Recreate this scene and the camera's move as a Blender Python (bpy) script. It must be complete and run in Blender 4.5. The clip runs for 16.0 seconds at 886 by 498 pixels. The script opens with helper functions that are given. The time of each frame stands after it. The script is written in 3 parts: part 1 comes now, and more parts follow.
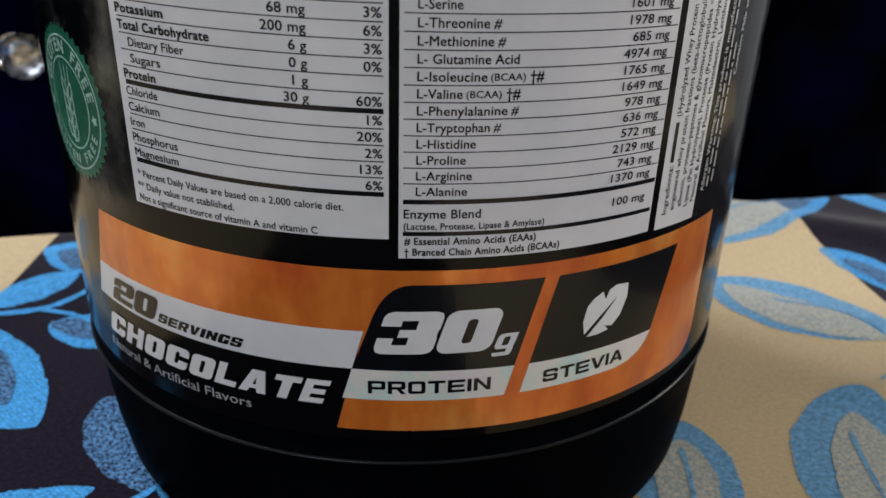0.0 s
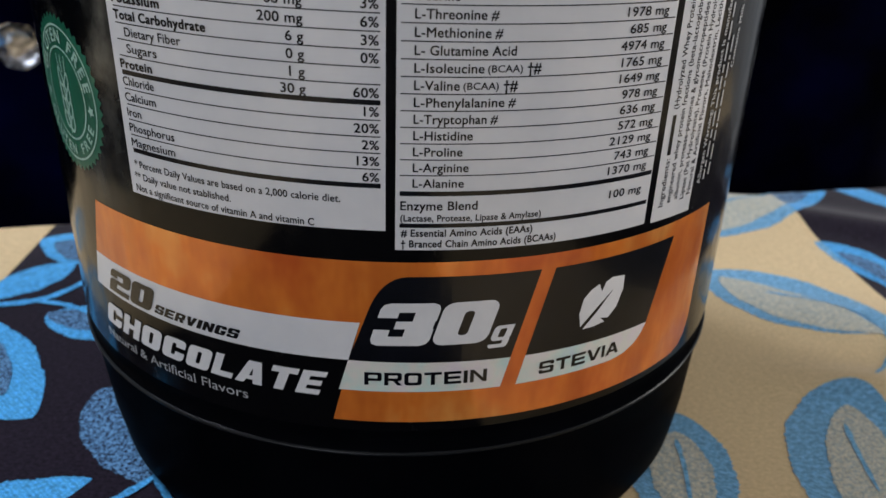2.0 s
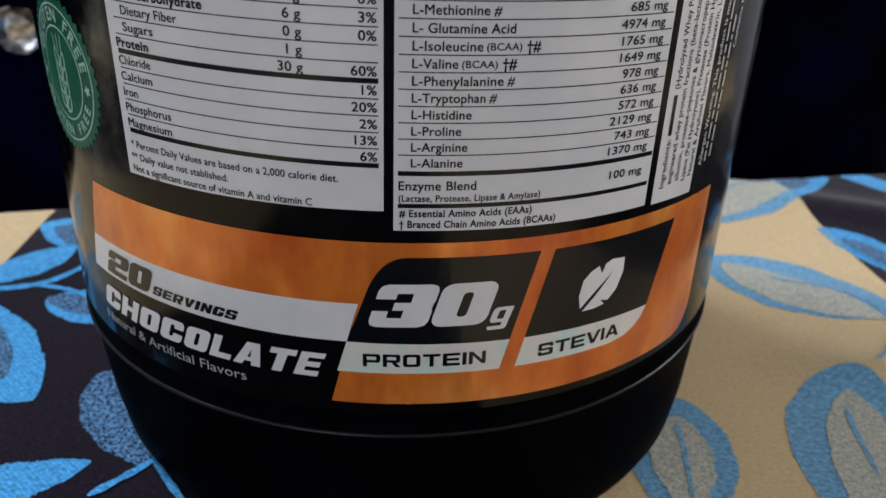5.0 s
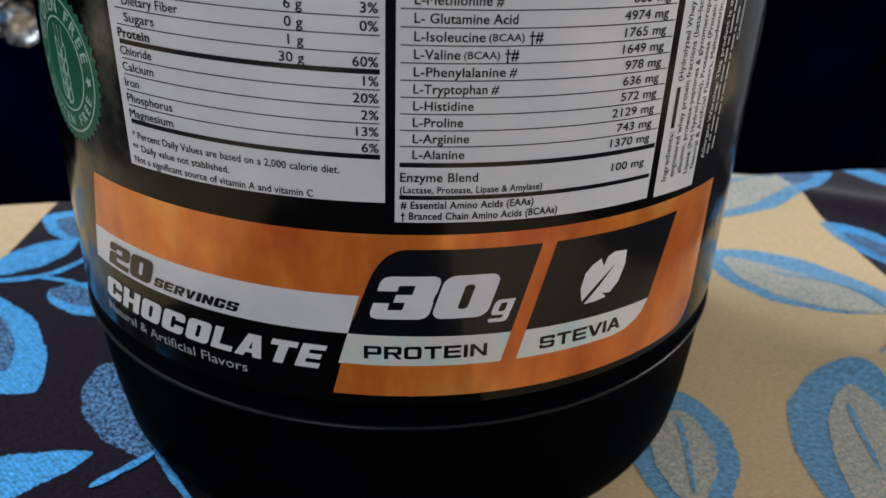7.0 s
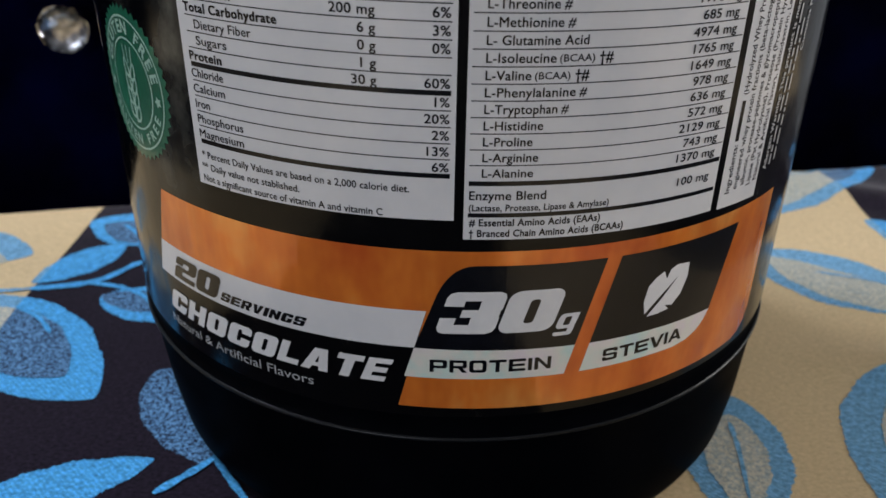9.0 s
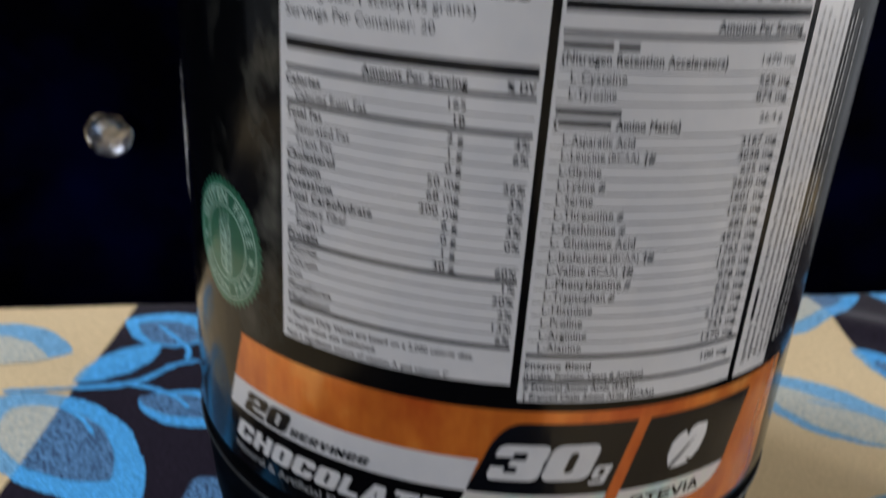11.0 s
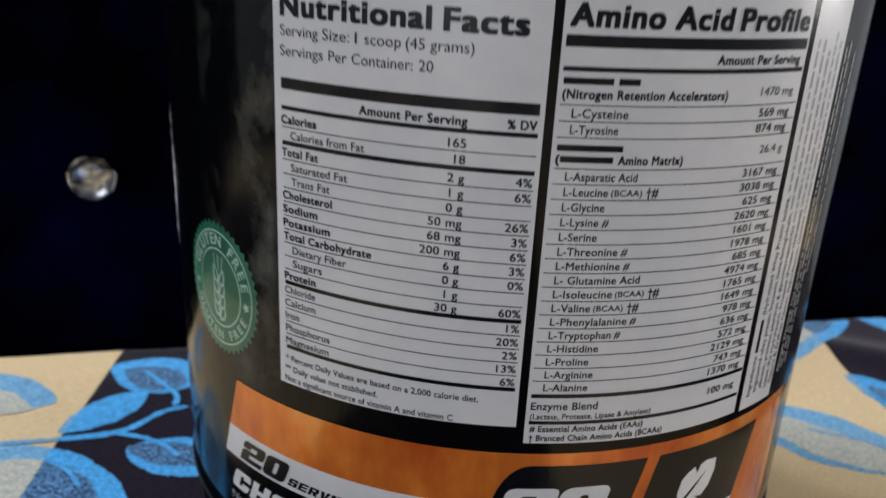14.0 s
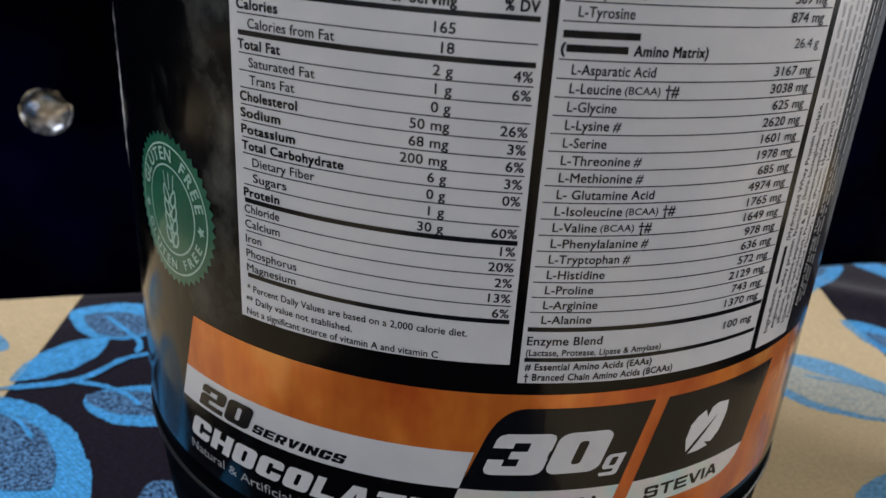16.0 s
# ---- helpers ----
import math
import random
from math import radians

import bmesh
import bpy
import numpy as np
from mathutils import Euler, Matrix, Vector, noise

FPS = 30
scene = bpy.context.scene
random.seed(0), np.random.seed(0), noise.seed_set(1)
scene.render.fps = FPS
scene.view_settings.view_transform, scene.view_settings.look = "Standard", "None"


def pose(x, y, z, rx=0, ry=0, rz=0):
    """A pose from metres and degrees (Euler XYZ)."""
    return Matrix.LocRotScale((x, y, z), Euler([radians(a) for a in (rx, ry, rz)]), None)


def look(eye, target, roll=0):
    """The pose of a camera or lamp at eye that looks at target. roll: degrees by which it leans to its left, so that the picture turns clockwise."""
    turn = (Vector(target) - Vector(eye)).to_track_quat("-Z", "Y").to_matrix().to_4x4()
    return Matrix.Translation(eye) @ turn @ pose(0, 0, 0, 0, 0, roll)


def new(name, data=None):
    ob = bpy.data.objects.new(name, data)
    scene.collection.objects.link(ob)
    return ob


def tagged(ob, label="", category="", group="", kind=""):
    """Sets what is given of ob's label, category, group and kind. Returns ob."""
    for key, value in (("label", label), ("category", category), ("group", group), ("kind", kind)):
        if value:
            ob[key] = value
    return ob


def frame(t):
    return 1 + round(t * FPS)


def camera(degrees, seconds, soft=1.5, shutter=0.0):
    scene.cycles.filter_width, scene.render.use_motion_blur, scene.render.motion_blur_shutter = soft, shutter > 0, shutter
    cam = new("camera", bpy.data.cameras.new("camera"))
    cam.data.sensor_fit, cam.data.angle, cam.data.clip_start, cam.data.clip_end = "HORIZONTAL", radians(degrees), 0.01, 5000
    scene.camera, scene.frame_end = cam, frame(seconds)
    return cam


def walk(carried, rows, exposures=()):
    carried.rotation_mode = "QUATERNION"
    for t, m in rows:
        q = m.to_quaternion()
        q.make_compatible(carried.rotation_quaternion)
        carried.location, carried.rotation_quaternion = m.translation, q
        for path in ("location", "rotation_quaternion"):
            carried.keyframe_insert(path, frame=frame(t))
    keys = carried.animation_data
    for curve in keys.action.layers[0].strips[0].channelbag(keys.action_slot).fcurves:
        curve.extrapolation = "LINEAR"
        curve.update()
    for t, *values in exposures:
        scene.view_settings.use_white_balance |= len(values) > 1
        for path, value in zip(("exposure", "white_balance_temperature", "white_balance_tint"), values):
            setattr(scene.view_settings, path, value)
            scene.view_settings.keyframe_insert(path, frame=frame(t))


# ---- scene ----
cam = camera(57.86, 16.0, soft=1.5, shutter=0.9)
cam.data.dof.use_dof, cam.data.dof.focus_distance, cam.data.dof.aperture_fstop = True, 0.125, 30.0
EXPOSURES = [(0.0, -0.14), (8.0, -0.15), (10.3, -0.25), (11.0, -0.25), (11.5, 0.06), (13.5, 0.05), (14.0, -0.12), (14.5, -0.26), (16.0, -0.30)]
# seconds, x, y, z, rx, ry, rz
ROWS = [
    (0.0, 0.0001, -0.1847, 0.1277, 64.51, -1.55, -2.19),
    (0.5, -0.0004, -0.1851, 0.1287, 64.24, -1.40, -2.06),
    (1.0, -0.0004, -0.1844, 0.1282, 63.72, -1.31, -2.21),
    (1.5, 0.0002, -0.1845, 0.1275, 63.79, -1.74, -2.30),
    (2.0, 0.0002, -0.1849, 0.1276, 64.01, -1.79, -2.29),
    (2.5, -0.0004, -0.1857, 0.1288, 63.92, -1.72, -2.02),
    (3.0, -0.0007, -0.1856, 0.1294, 63.94, -1.79, -2.27),
    (3.5, -0.0001, -0.1857, 0.1285, 64.05, -1.73, -1.97),
    (4.0, 0.0002, -0.1854, 0.1276, 64.04, -1.84, -1.99),
    (4.5, 0.0007, -0.1848, 0.1267, 63.54, -1.79, -2.10),
    (7.0, 0.0010, -0.1847, 0.1257, 62.80, -1.85, -1.87),
    (7.5, -0.0008, -0.1848, 0.1258, 63.15, -2.44, -1.70),
    (8.0, -0.0037, -0.1828, 0.1264, 62.65, -2.08, -1.50),
    (8.2, -0.0046, -0.1828, 0.1272, 62.07, -1.60, -1.19),
    (10.3, -0.0100, -0.1859, 0.1359, 62.47, -0.40, -0.62),
    (10.5, -0.0125, -0.1855, 0.1382, 63.40, -1.03, -1.05),
    (11.0, -0.0203, -0.1943, 0.1519, 67.22, -3.59, -0.69),
    (11.5, -0.0224, -0.2001, 0.1601, 70.54, -2.33, -0.67),
    (12.0, -0.0214, -0.1993, 0.1599, 70.15, -1.80, -1.61),
    (12.5, -0.0200, -0.1992, 0.1589, 69.93, -1.51, -1.96),
    (13.0, -0.0198, -0.1990, 0.1575, 69.97, -1.91, -1.89),
    (13.5, -0.0196, -0.1989, 0.1562, 69.95, -2.24, -1.90),
    (14.0, -0.0234, -0.1914, 0.1519, 69.67, -2.71, -2.43),
    (14.5, -0.0224, -0.1840, 0.1449, 68.29, -2.85, -3.12),
    (15.0, -0.0225, -0.1804, 0.1416, 67.07, -3.12, -3.41),
    (15.5, -0.0225, -0.1797, 0.1412, 66.67, -3.21, -3.49),
    (16.0, -0.0229, -0.1770, 0.1396, 66.64, -3.35, -3.77),
]
walk(cam, [(t, pose(*r)) for t, *r in ROWS], EXPOSURES)

# ---- light ----
world = bpy.data.worlds.new("room_air")
scene.world = world
world.use_nodes = True
world.node_tree.nodes["Background"].inputs[0].default_value = (0.55, 0.62, 0.75, 1)
world.node_tree.nodes["Background"].inputs[1].default_value = 0.02
scene.view_settings.exposure = 0.0


def area_lamp(name, eye, target, sx, sy, watts, colour):
    d = bpy.data.lights.new(name, "AREA")
    d.shape, d.size, d.size_y, d.energy, d.color = "RECTANGLE", sx, sy, watts, colour
    ob = new(name, d)
    ob.matrix_world = look(eye, target)
    return ob


# ---- materials ----
def mat(name, rough=0.5, metal=0.0, spec=0.5):
    m = bpy.data.materials.new(name)
    m.use_nodes = True
    nt = m.node_tree
    b = nt.nodes["Principled BSDF"]
    b.inputs["Roughness"].default_value = rough
    b.inputs["Metallic"].default_value = metal
    b.inputs["Specular IOR Level"].default_value = spec
    return m, nt, b


def node(nt, kind, **values):
    n = nt.nodes.new(kind)
    for k, v in values.items():
        n.inputs[k].default_value = v
    return n


def ramp(nt, source, stops):
    r = nt.nodes.new("ShaderNodeValToRGB")
    while len(r.color_ramp.elements) < len(stops):
        r.color_ramp.elements.new(0.5)
    for e, (at, col) in zip(r.color_ramp.elements, stops):
        e.position, e.color = at, (*col, 1)
    nt.links.new(source, r.inputs[0])
    return r.outputs[0]


def coords(nt, scale=(1, 1, 1)):
    tc = nt.nodes.new("ShaderNodeTexCoord")
    mp = nt.nodes.new("ShaderNodeMapping")
    mp.inputs["Scale"].default_value = scale
    nt.links.new(tc.outputs["Object"], mp.inputs[0])
    return mp.outputs[0]


def noise_tex(nt, at, scale, detail=4, rough=0.6):
    n = node(nt, "ShaderNodeTexNoise", Scale=scale, Detail=detail, Roughness=rough)
    nt.links.new(at, n.inputs["Vector"])
    return n.outputs[0]


def bump(nt, b, height, strength, distance):
    n = node(nt, "ShaderNodeBump", Strength=strength, Distance=distance)
    nt.links.new(height, n.inputs["Height"])
    nt.links.new(n.outputs[0], b.inputs["Normal"])


def mottled(name, dark, light, scale, rough=0.5, stretch=(1, 1, 1), spec=0.5, metal=0.0, relief=0.0, fine=3000, coat=0.0, lo=0.35, hi=0.65):
    m, nt, b = mat(name, rough, metal, spec)
    at = coords(nt, stretch)
    col = ramp(nt, noise_tex(nt, at, scale), [(lo, dark), (hi, light)])
    nt.links.new(col, b.inputs["Base Color"])
    if coat:
        b.inputs["Coat Weight"].default_value = coat
        b.inputs["Coat Roughness"].default_value = 0.06
    if relief:
        bump(nt, b, noise_tex(nt, at, fine, 2), relief, 0.0002)
    return m


M_PLASTIC = mottled("black_plastic", (0.001, 0.0013, 0.002), (0.0020, 0.0023, 0.0034), 60, 0.42, spec=0.5, relief=0.06, fine=900)
M_PLASTIC.node_tree.nodes["Principled BSDF"].inputs["IOR"].default_value = 1.03


def label_film():
    """Black film; cloudy grey blotches in a strip beside the nutrition panel."""
    m, nt, b = mat("black_label_film", 0.09, 0.0, 0.2)
    blotches = noise_tex(nt, coords(nt, (1, 1, 0.8)), 62, 5, 0.62)
    sep = nt.nodes.new("ShaderNodeSeparateXYZ")
    nt.links.new(coords(nt), sep.inputs[0])

    def reach(source, lo, hi):
        r = node(nt, "ShaderNodeMapRange")
        r.inputs[1].default_value, r.inputs[2].default_value = lo, hi
        nt.links.new(source, r.inputs[0])
        return r.outputs[0]

    def times(p, q):
        t = nt.nodes.new("ShaderNodeMath"); t.operation = "MULTIPLY"
        nt.links.new(p, t.inputs[0]); nt.links.new(q, t.inputs[1])
        return t.outputs[0]

    area = times(times(reach(sep.outputs[0], -0.0425, -0.0455), reach(sep.outputs[0], -0.0600, -0.0545)), reach(sep.outputs[2], 0.058, 0.090))
    mix = nt.nodes.new("ShaderNodeMix"); mix.data_type = "RGBA"
    mix.inputs[6].default_value = (0.0015, 0.0018, 0.0022, 1)
    nt.links.new(area, mix.inputs[0])
    nt.links.new(ramp(nt, blotches, [(0.46, (0.002, 0.0024, 0.003)), (0.56, (0.045, 0.046, 0.040)), (0.70, (0.120, 0.118, 0.100))]), mix.inputs[7])
    nt.links.new(mix.outputs[2], b.inputs["Base Color"])
    b.inputs["Coat Weight"].default_value, b.inputs["Coat Roughness"].default_value = 0.10, 0.10
    # handling marks dull the gloss in places; the film ripples a little
    rub = noise_tex(nt, coords(nt, (1, 1, 0.7)), 160, 5, 0.7)
    dull = node(nt, "ShaderNodeMapRange")
    dull.inputs[1].default_value, dull.inputs[2].default_value = 0.45, 0.72
    dull.inputs[3].default_value, dull.inputs[4].default_value = 0.12, 0.30
    nt.links.new(rub, dull.inputs[0]); nt.links.new(dull.outputs[0], b.inputs["Roughness"])
    bump(nt, b, noise_tex(nt, coords(nt, (1, 1, 0.4)), 100, 2), 0.3, 0.0006)
    return m


M_FILM = label_film()
M_INK = mottled("black_ink", (0.002, 0.003, 0.005), (0.004, 0.0055, 0.009), 300, 0.22, coat=0.25, spec=0.3)
m, nt, b = mat("white_label_film", 0.3)
tone = ramp(nt, noise_tex(nt, coords(nt), 90), [(0.35, (0.67, 0.68, 0.70)), (0.65, (0.74, 0.74, 0.75))])
rubs = ramp(nt, noise_tex(nt, coords(nt, (1, 1, 2.2)), 170, 5, 0.7), [(0.70, (1, 1, 1)), (0.80, (0.72, 0.71, 0.70))])
mul = nt.nodes.new("ShaderNodeMix"); mul.data_type, mul.blend_type = "RGBA", "MULTIPLY"
mul.inputs[0].default_value = 1.0
nt.links.new(tone, mul.inputs[6]); nt.links.new(rubs, mul.inputs[7]); nt.links.new(mul.outputs[2], b.inputs["Base Color"])
b.inputs["Coat Weight"].default_value, b.inputs["Coat Roughness"].default_value = 0.3, 0.06
M_WHITE = m
m, nt, b = mat("pearl_film", 0.28)
nt.links.new(ramp(nt, noise_tex(nt, coords(nt, (1, 1, 0.9)), 95, 3), [(0.32, (0.60, 0.66, 0.76)), (0.42, (0.58, 0.74, 0.68)), (0.52, (0.74, 0.73, 0.66)), (0.66, (0.76, 0.66, 0.71))]), b.inputs["Base Color"])
b.inputs["Coat Weight"].default_value, b.inputs["Coat Roughness"].default_value = 0.4, 0.06
M_PEARL = m
M_WHITE_INK = mottled("white_ink", (0.70, 0.70, 0.71), (0.78, 0.78, 0.78), 120, 0.32, coat=0.3)
M_PALE = mottled("pale_grey_ink", (0.36, 0.37, 0.38), (0.46, 0.47, 0.48), 300, 0.3, coat=0.3)


def orange_foil():
    """Metallic orange print: drifting tones and upright ripples that break its reflections."""
    m, nt, b = mat("orange_foil", 0.26, 0.3, 0.5)
    tone = ramp(nt, noise_tex(nt, coords(nt, (1, 1, 0.6)), 50), [(0.33, (0.62, 0.11, 0.014)), (0.52, (0.90, 0.25, 0.032)), (0.64, (1.0, 0.40, 0.085))])
    # upright bands of reflection, put into the base colour
    reflected_streak = ramp(nt, noise_tex(nt, coords(nt, (1, 1, 0.16)), 120, 3, 0.6), [(0.36, (0.78, 0.70, 0.66)), (0.58, (1.0, 1.0, 1.0))])
    mul = nt.nodes.new("ShaderNodeMix"); mul.data_type, mul.blend_type = "RGBA", "MULTIPLY"
    mul.inputs[0].default_value = 1.0
    nt.links.new(tone, mul.inputs[6]); nt.links.new(reflected_streak, mul.inputs[7]); nt.links.new(mul.outputs[2], b.inputs["Base Color"])
    b.inputs["Coat Weight"].default_value, b.inputs["Coat Roughness"].default_value = 0.6, 0.05
    wave = node(nt, "ShaderNodeBump", Strength=0.6, Distance=0.0013)
    nt.links.new(noise_tex(nt, coords(nt, (1, 1, 0.22)), 85, 2), wave.inputs["Height"])
    nt.links.new(wave.outputs[0], b.inputs["Normal"]); nt.links.new(wave.outputs[0], b.inputs["Coat Normal"])
    return m


M_ORANGE = orange_foil()
M_GREEN = mottled("green_foil", (0.010, 0.11, 0.062), (0.022, 0.17, 0.10), 60, 0.3, coat=0.4)
M_MINT = mottled("pale_green_ink", (0.30, 0.50, 0.42), (0.40, 0.60, 0.50), 200, 0.3, coat=0.3)
M_VELVET = mottled("navy_upholstery", (0.00005, 0.0001, 0.0013), (0.0004, 0.0009, 0.017), 16, 0.85, spec=0.015, relief=0.2, fine=1500, lo=0.42, hi=0.72)
M_WOOD = mottled("dark_bed_wood", (0.03, 0.018, 0.010), (0.07, 0.04, 0.022), 8, 0.4, stretch=(1, 12, 12))
M_WALL = mottled("room_paint", (0.46, 0.49, 0.52), (0.52, 0.55, 0.58), 3, 0.8)
M_CEIL = mottled("ceiling_paint", (0.70, 0.70, 0.69), (0.76, 0.76, 0.75), 3, 0.85)
M_FLOOR = mottled("floor_tile_stone", (0.30, 0.28, 0.25), (0.40, 0.38, 0.34), 6, 0.3)
M_MATTRESS = mottled("mattress_ticking", (0.55, 0.52, 0.46), (0.62, 0.60, 0.54), 40, 0.85)


def cloth(name, pairs, stripes=False, speckle=None, ribs=False, fuzz=0.75):
    """Woven cloth: fine threads, with dark and beige stripes across x where asked."""
    m, nt, b = mat(name, 0.9, 0, 0.06)
    at = coords(nt)
    fine = noise_tex(nt, coords(nt, (1, 1.6, 1)), 850, 3, 0.75)
    cols = [ramp(nt, fine, [(0.3, lo), (0.7, hi)]) for lo, hi in pairs]
    if speckle:
        grain = noise_tex(nt, at, speckle, 3, 0.7)
        cols = [ramp(nt, grain, [(0.42, lo), (0.58, hi)]) for lo, hi in pairs]
    out = cols[0]
    if stripes:
        wob = node(nt, "ShaderNodeMath"); wob.operation = "MULTIPLY_ADD"
        wob.inputs[1].default_value, wob.inputs[2].default_value = 0.004, 0.127
        nt.links.new(noise_tex(nt, at, 14, 1), wob.inputs[0])
        sep = nt.nodes.new("ShaderNodeSeparateXYZ"); nt.links.new(at, sep.inputs[0])
        add = nt.nodes.new("ShaderNodeMath"); add.operation = "ADD"
        nt.links.new(sep.outputs[0], add.inputs[0]); nt.links.new(wob.outputs[0], add.inputs[1])
        div = nt.nodes.new("ShaderNodeMath"); div.operation = "DIVIDE"; div.inputs[1].default_value = 0.29
        nt.links.new(add.outputs[0], div.inputs[0])
        fr = nt.nodes.new("ShaderNodeMath"); fr.operation = "FRACT"; nt.links.new(div.outputs[0], fr.inputs[0])
        gt = nt.nodes.new("ShaderNodeMath"); gt.operation = "GREATER_THAN"; gt.inputs[1].default_value = 0.58
        nt.links.new(fr.outputs[0], gt.inputs[0])
        mix = nt.nodes.new("ShaderNodeMix"); mix.data_type = "RGBA"
        nt.links.new(gt.outputs[0], mix.inputs[0]); nt.links.new(cols[0], mix.inputs[6]); nt.links.new(cols[1], mix.inputs[7])
        out = mix.outputs[2]
    if ribs:
        wave = node(nt, "ShaderNodeTexWave", Scale=430, Distortion=5.0, Detail=3)
        wave.bands_direction = "DIAGONAL"
        nt.links.new(at, wave.inputs[0])
        mul = nt.nodes.new("ShaderNodeMix"); mul.data_type, mul.blend_type = "RGBA", "MULTIPLY"
        mul.inputs[0].default_value = 0.4
        nt.links.new(out, mul.inputs[6]); nt.links.new(ramp(nt, wave.outputs[1], [(0.2, (0.45, 0.5, 0.55)), (0.6, (1, 1, 1))]), mul.inputs[7])
        out = mul.outputs[2]
    # loose threads of the ground showing through
    mul = nt.nodes.new("ShaderNodeMix"); mul.data_type, mul.blend_type = "RGBA", "MULTIPLY"
    mul.inputs[0].default_value = 1.0
    worn = noise_tex(nt, coords(nt, (1, 1.5, 1)), 650, 4, 0.75)
    nt.links.new(out, mul.inputs[6]); nt.links.new(ramp(nt, worn, [(0.34, (fuzz, fuzz, fuzz)), (0.62, (1.08, 1.08, 1.08))]), mul.inputs[7])
    out = mul.outputs[2]
    nt.links.new(out, b.inputs["Base Color"])
    b.inputs["Sheen Weight"].default_value = 0.3
    b.inputs["Sheen Roughness"].default_value = 0.35
    bump(nt, b, worn, 0.2 if stripes else 0.5, 0.0004)
    return m


M_CLOTH = cloth("striped_bed_cloth", [((0.001, 0.0008, 0.0016), (0.026, 0.018, 0.032)), ((0.59, 0.43, 0.235), (0.74, 0.565, 0.325))], stripes=True, fuzz=0.92)
M_LEAF = cloth("blue_leaf_thread", [((0.065, 0.375, 0.82), (0.13, 0.56, 1.0)), ((0.16, 0.41, 0.65), (0.28, 0.57, 0.82))], stripes=True, ribs=True, fuzz=0.5)
M_SPECK = cloth("speckled_leaf_thread", [((0.010, 0.016, 0.035), (0.15, 0.34, 0.60)), ((0.36, 0.41, 0.40), (0.66, 0.61, 0.46))], stripes=True, speckle=1250, fuzz=0.7)


# ---- building blocks ----
def part(name, bm, material, parent=None, label="", smooth=False):
    me = bpy.data.meshes.new(name)
    bm.to_mesh(me)
    bm.free()
    me.materials.append(material)
    if smooth:
        me.polygons.foreach_set("use_smooth", [True] * len(me.polygons))
    ob = new(name, me)
    if parent:
        ob.parent = parent
    return tagged(ob, label)


def box(name, lo, hi, material, parent=None, bevel=0.0, label=""):
    bm = bmesh.new()
    bmesh.ops.create_cube(bm, size=1)
    for v in bm.verts:
        v.co = Vector([a + (b - a) * (c + 0.5) for a, b, c in zip(lo, hi, v.co)])
    if bevel:
        bmesh.ops.bevel(bm, geom=bm.edges, offset=bevel, segments=3, affect="EDGES")
    return part(name, bm, material, parent, label, bevel > 0)


def lathe(profile, steps=128):
    bm = bmesh.new()
    rings = []
    for r, z in profile:
        rings.append([bm.verts.new((r * math.sin(2 * math.pi * k / steps), -r * math.cos(2 * math.pi * k / steps), z)) for k in range(steps)])
    for a, b in zip(rings, rings[1:]):
        for k in range(steps):
            bm.faces.new((a[k], a[(k + 1) % steps], b[(k + 1) % steps], b[k]))
    bm.faces.new(rings[0][::-1])
    bm.faces.new(rings[-1])
    return bm


def smooth_by_angle(ob, degrees=35):
    bm = bmesh.new()
    bm.from_mesh(ob.data)
    for e in bm.edges:
        e.smooth = len(e.link_faces) < 2 or e.calc_face_angle(0) < radians(degrees)
    bm.to_mesh(ob.data)
    bm.free()


R = 0.075      # radius of the labelled body
STEP = 2.0     # width of the facets that follow the curve, millimetres
LAYER = 0.00005


def wrap(bm, layer, cut=True):
    """Lay a flat drawing (x along the girth, y up, millimetres) on the body."""
    for v in bm.verts:      # the prints run slightly askew
        if layer > 1 and -48 < v.co.x < -2.9 and v.co.y > 76.9:
            v.co.y += 0.009 * (-3.4 - v.co.x)
        elif layer > 1 and 0 < v.co.x < 43.4 and 73.6 < v.co.y < 137:
            v.co.y -= 0.009 * v.co.x * min(1.0, (137 - v.co.y) / 14)
    bm.normal_update()
    bmesh.ops.triangulate(bm, faces=bm.faces[:])
    if cut and bm.verts:
        lo, hi = min(v.co.x for v in bm.verts), max(v.co.x for v in bm.verts)
        for k in range(math.ceil(lo / STEP), math.floor(hi / STEP) + 1):
            bmesh.ops.bisect_plane(bm, geom=bm.verts[:] + bm.edges[:] + bm.faces[:], plane_co=(k * STEP, 0, 0), plane_no=(1, 0, 0), dist=1e-5)
    r = R + LAYER * layer
    for v in bm.verts:
        a = v.co.x / 1000 / R
        h = r + v.co.z / 1000
        v.co = Vector((h * math.sin(a), -h * math.cos(a), v.co.y / 1000))
    for f in bm.faces:
        f.normal_update()
        c = f.calc_center_median()
        if f.normal.x * c.x + f.normal.y * c.y < 0:
            f.normal_flip()
    return bm


def patch(name, points, material, parent, layer, label=""):
    bm = bmesh.new()
    bm.faces.new([bm.verts.new((x, y, 0)) for x, y in points])
    return part(name, wrap(bm, layer), material, parent, label)


def bar(name, u0, u1, z, h, parent, material=None, layer=2):
    return patch(name, [(u0, z - h / 2), (u1, z - h / 2), (u1, z + h / 2), (u0, z + h / 2)], material or M_INK, parent, layer)


def ring_points(cx, cy, r, n=48, teeth=0.0, squash=1.0):
    return [(cx + squash * (r + (teeth if k % 2 else 0)) * math.cos(2 * math.pi * k / n), cy + (r + (teeth if k % 2 else 0)) * math.sin(2 * math.pi * k / n)) for k in range(n)]


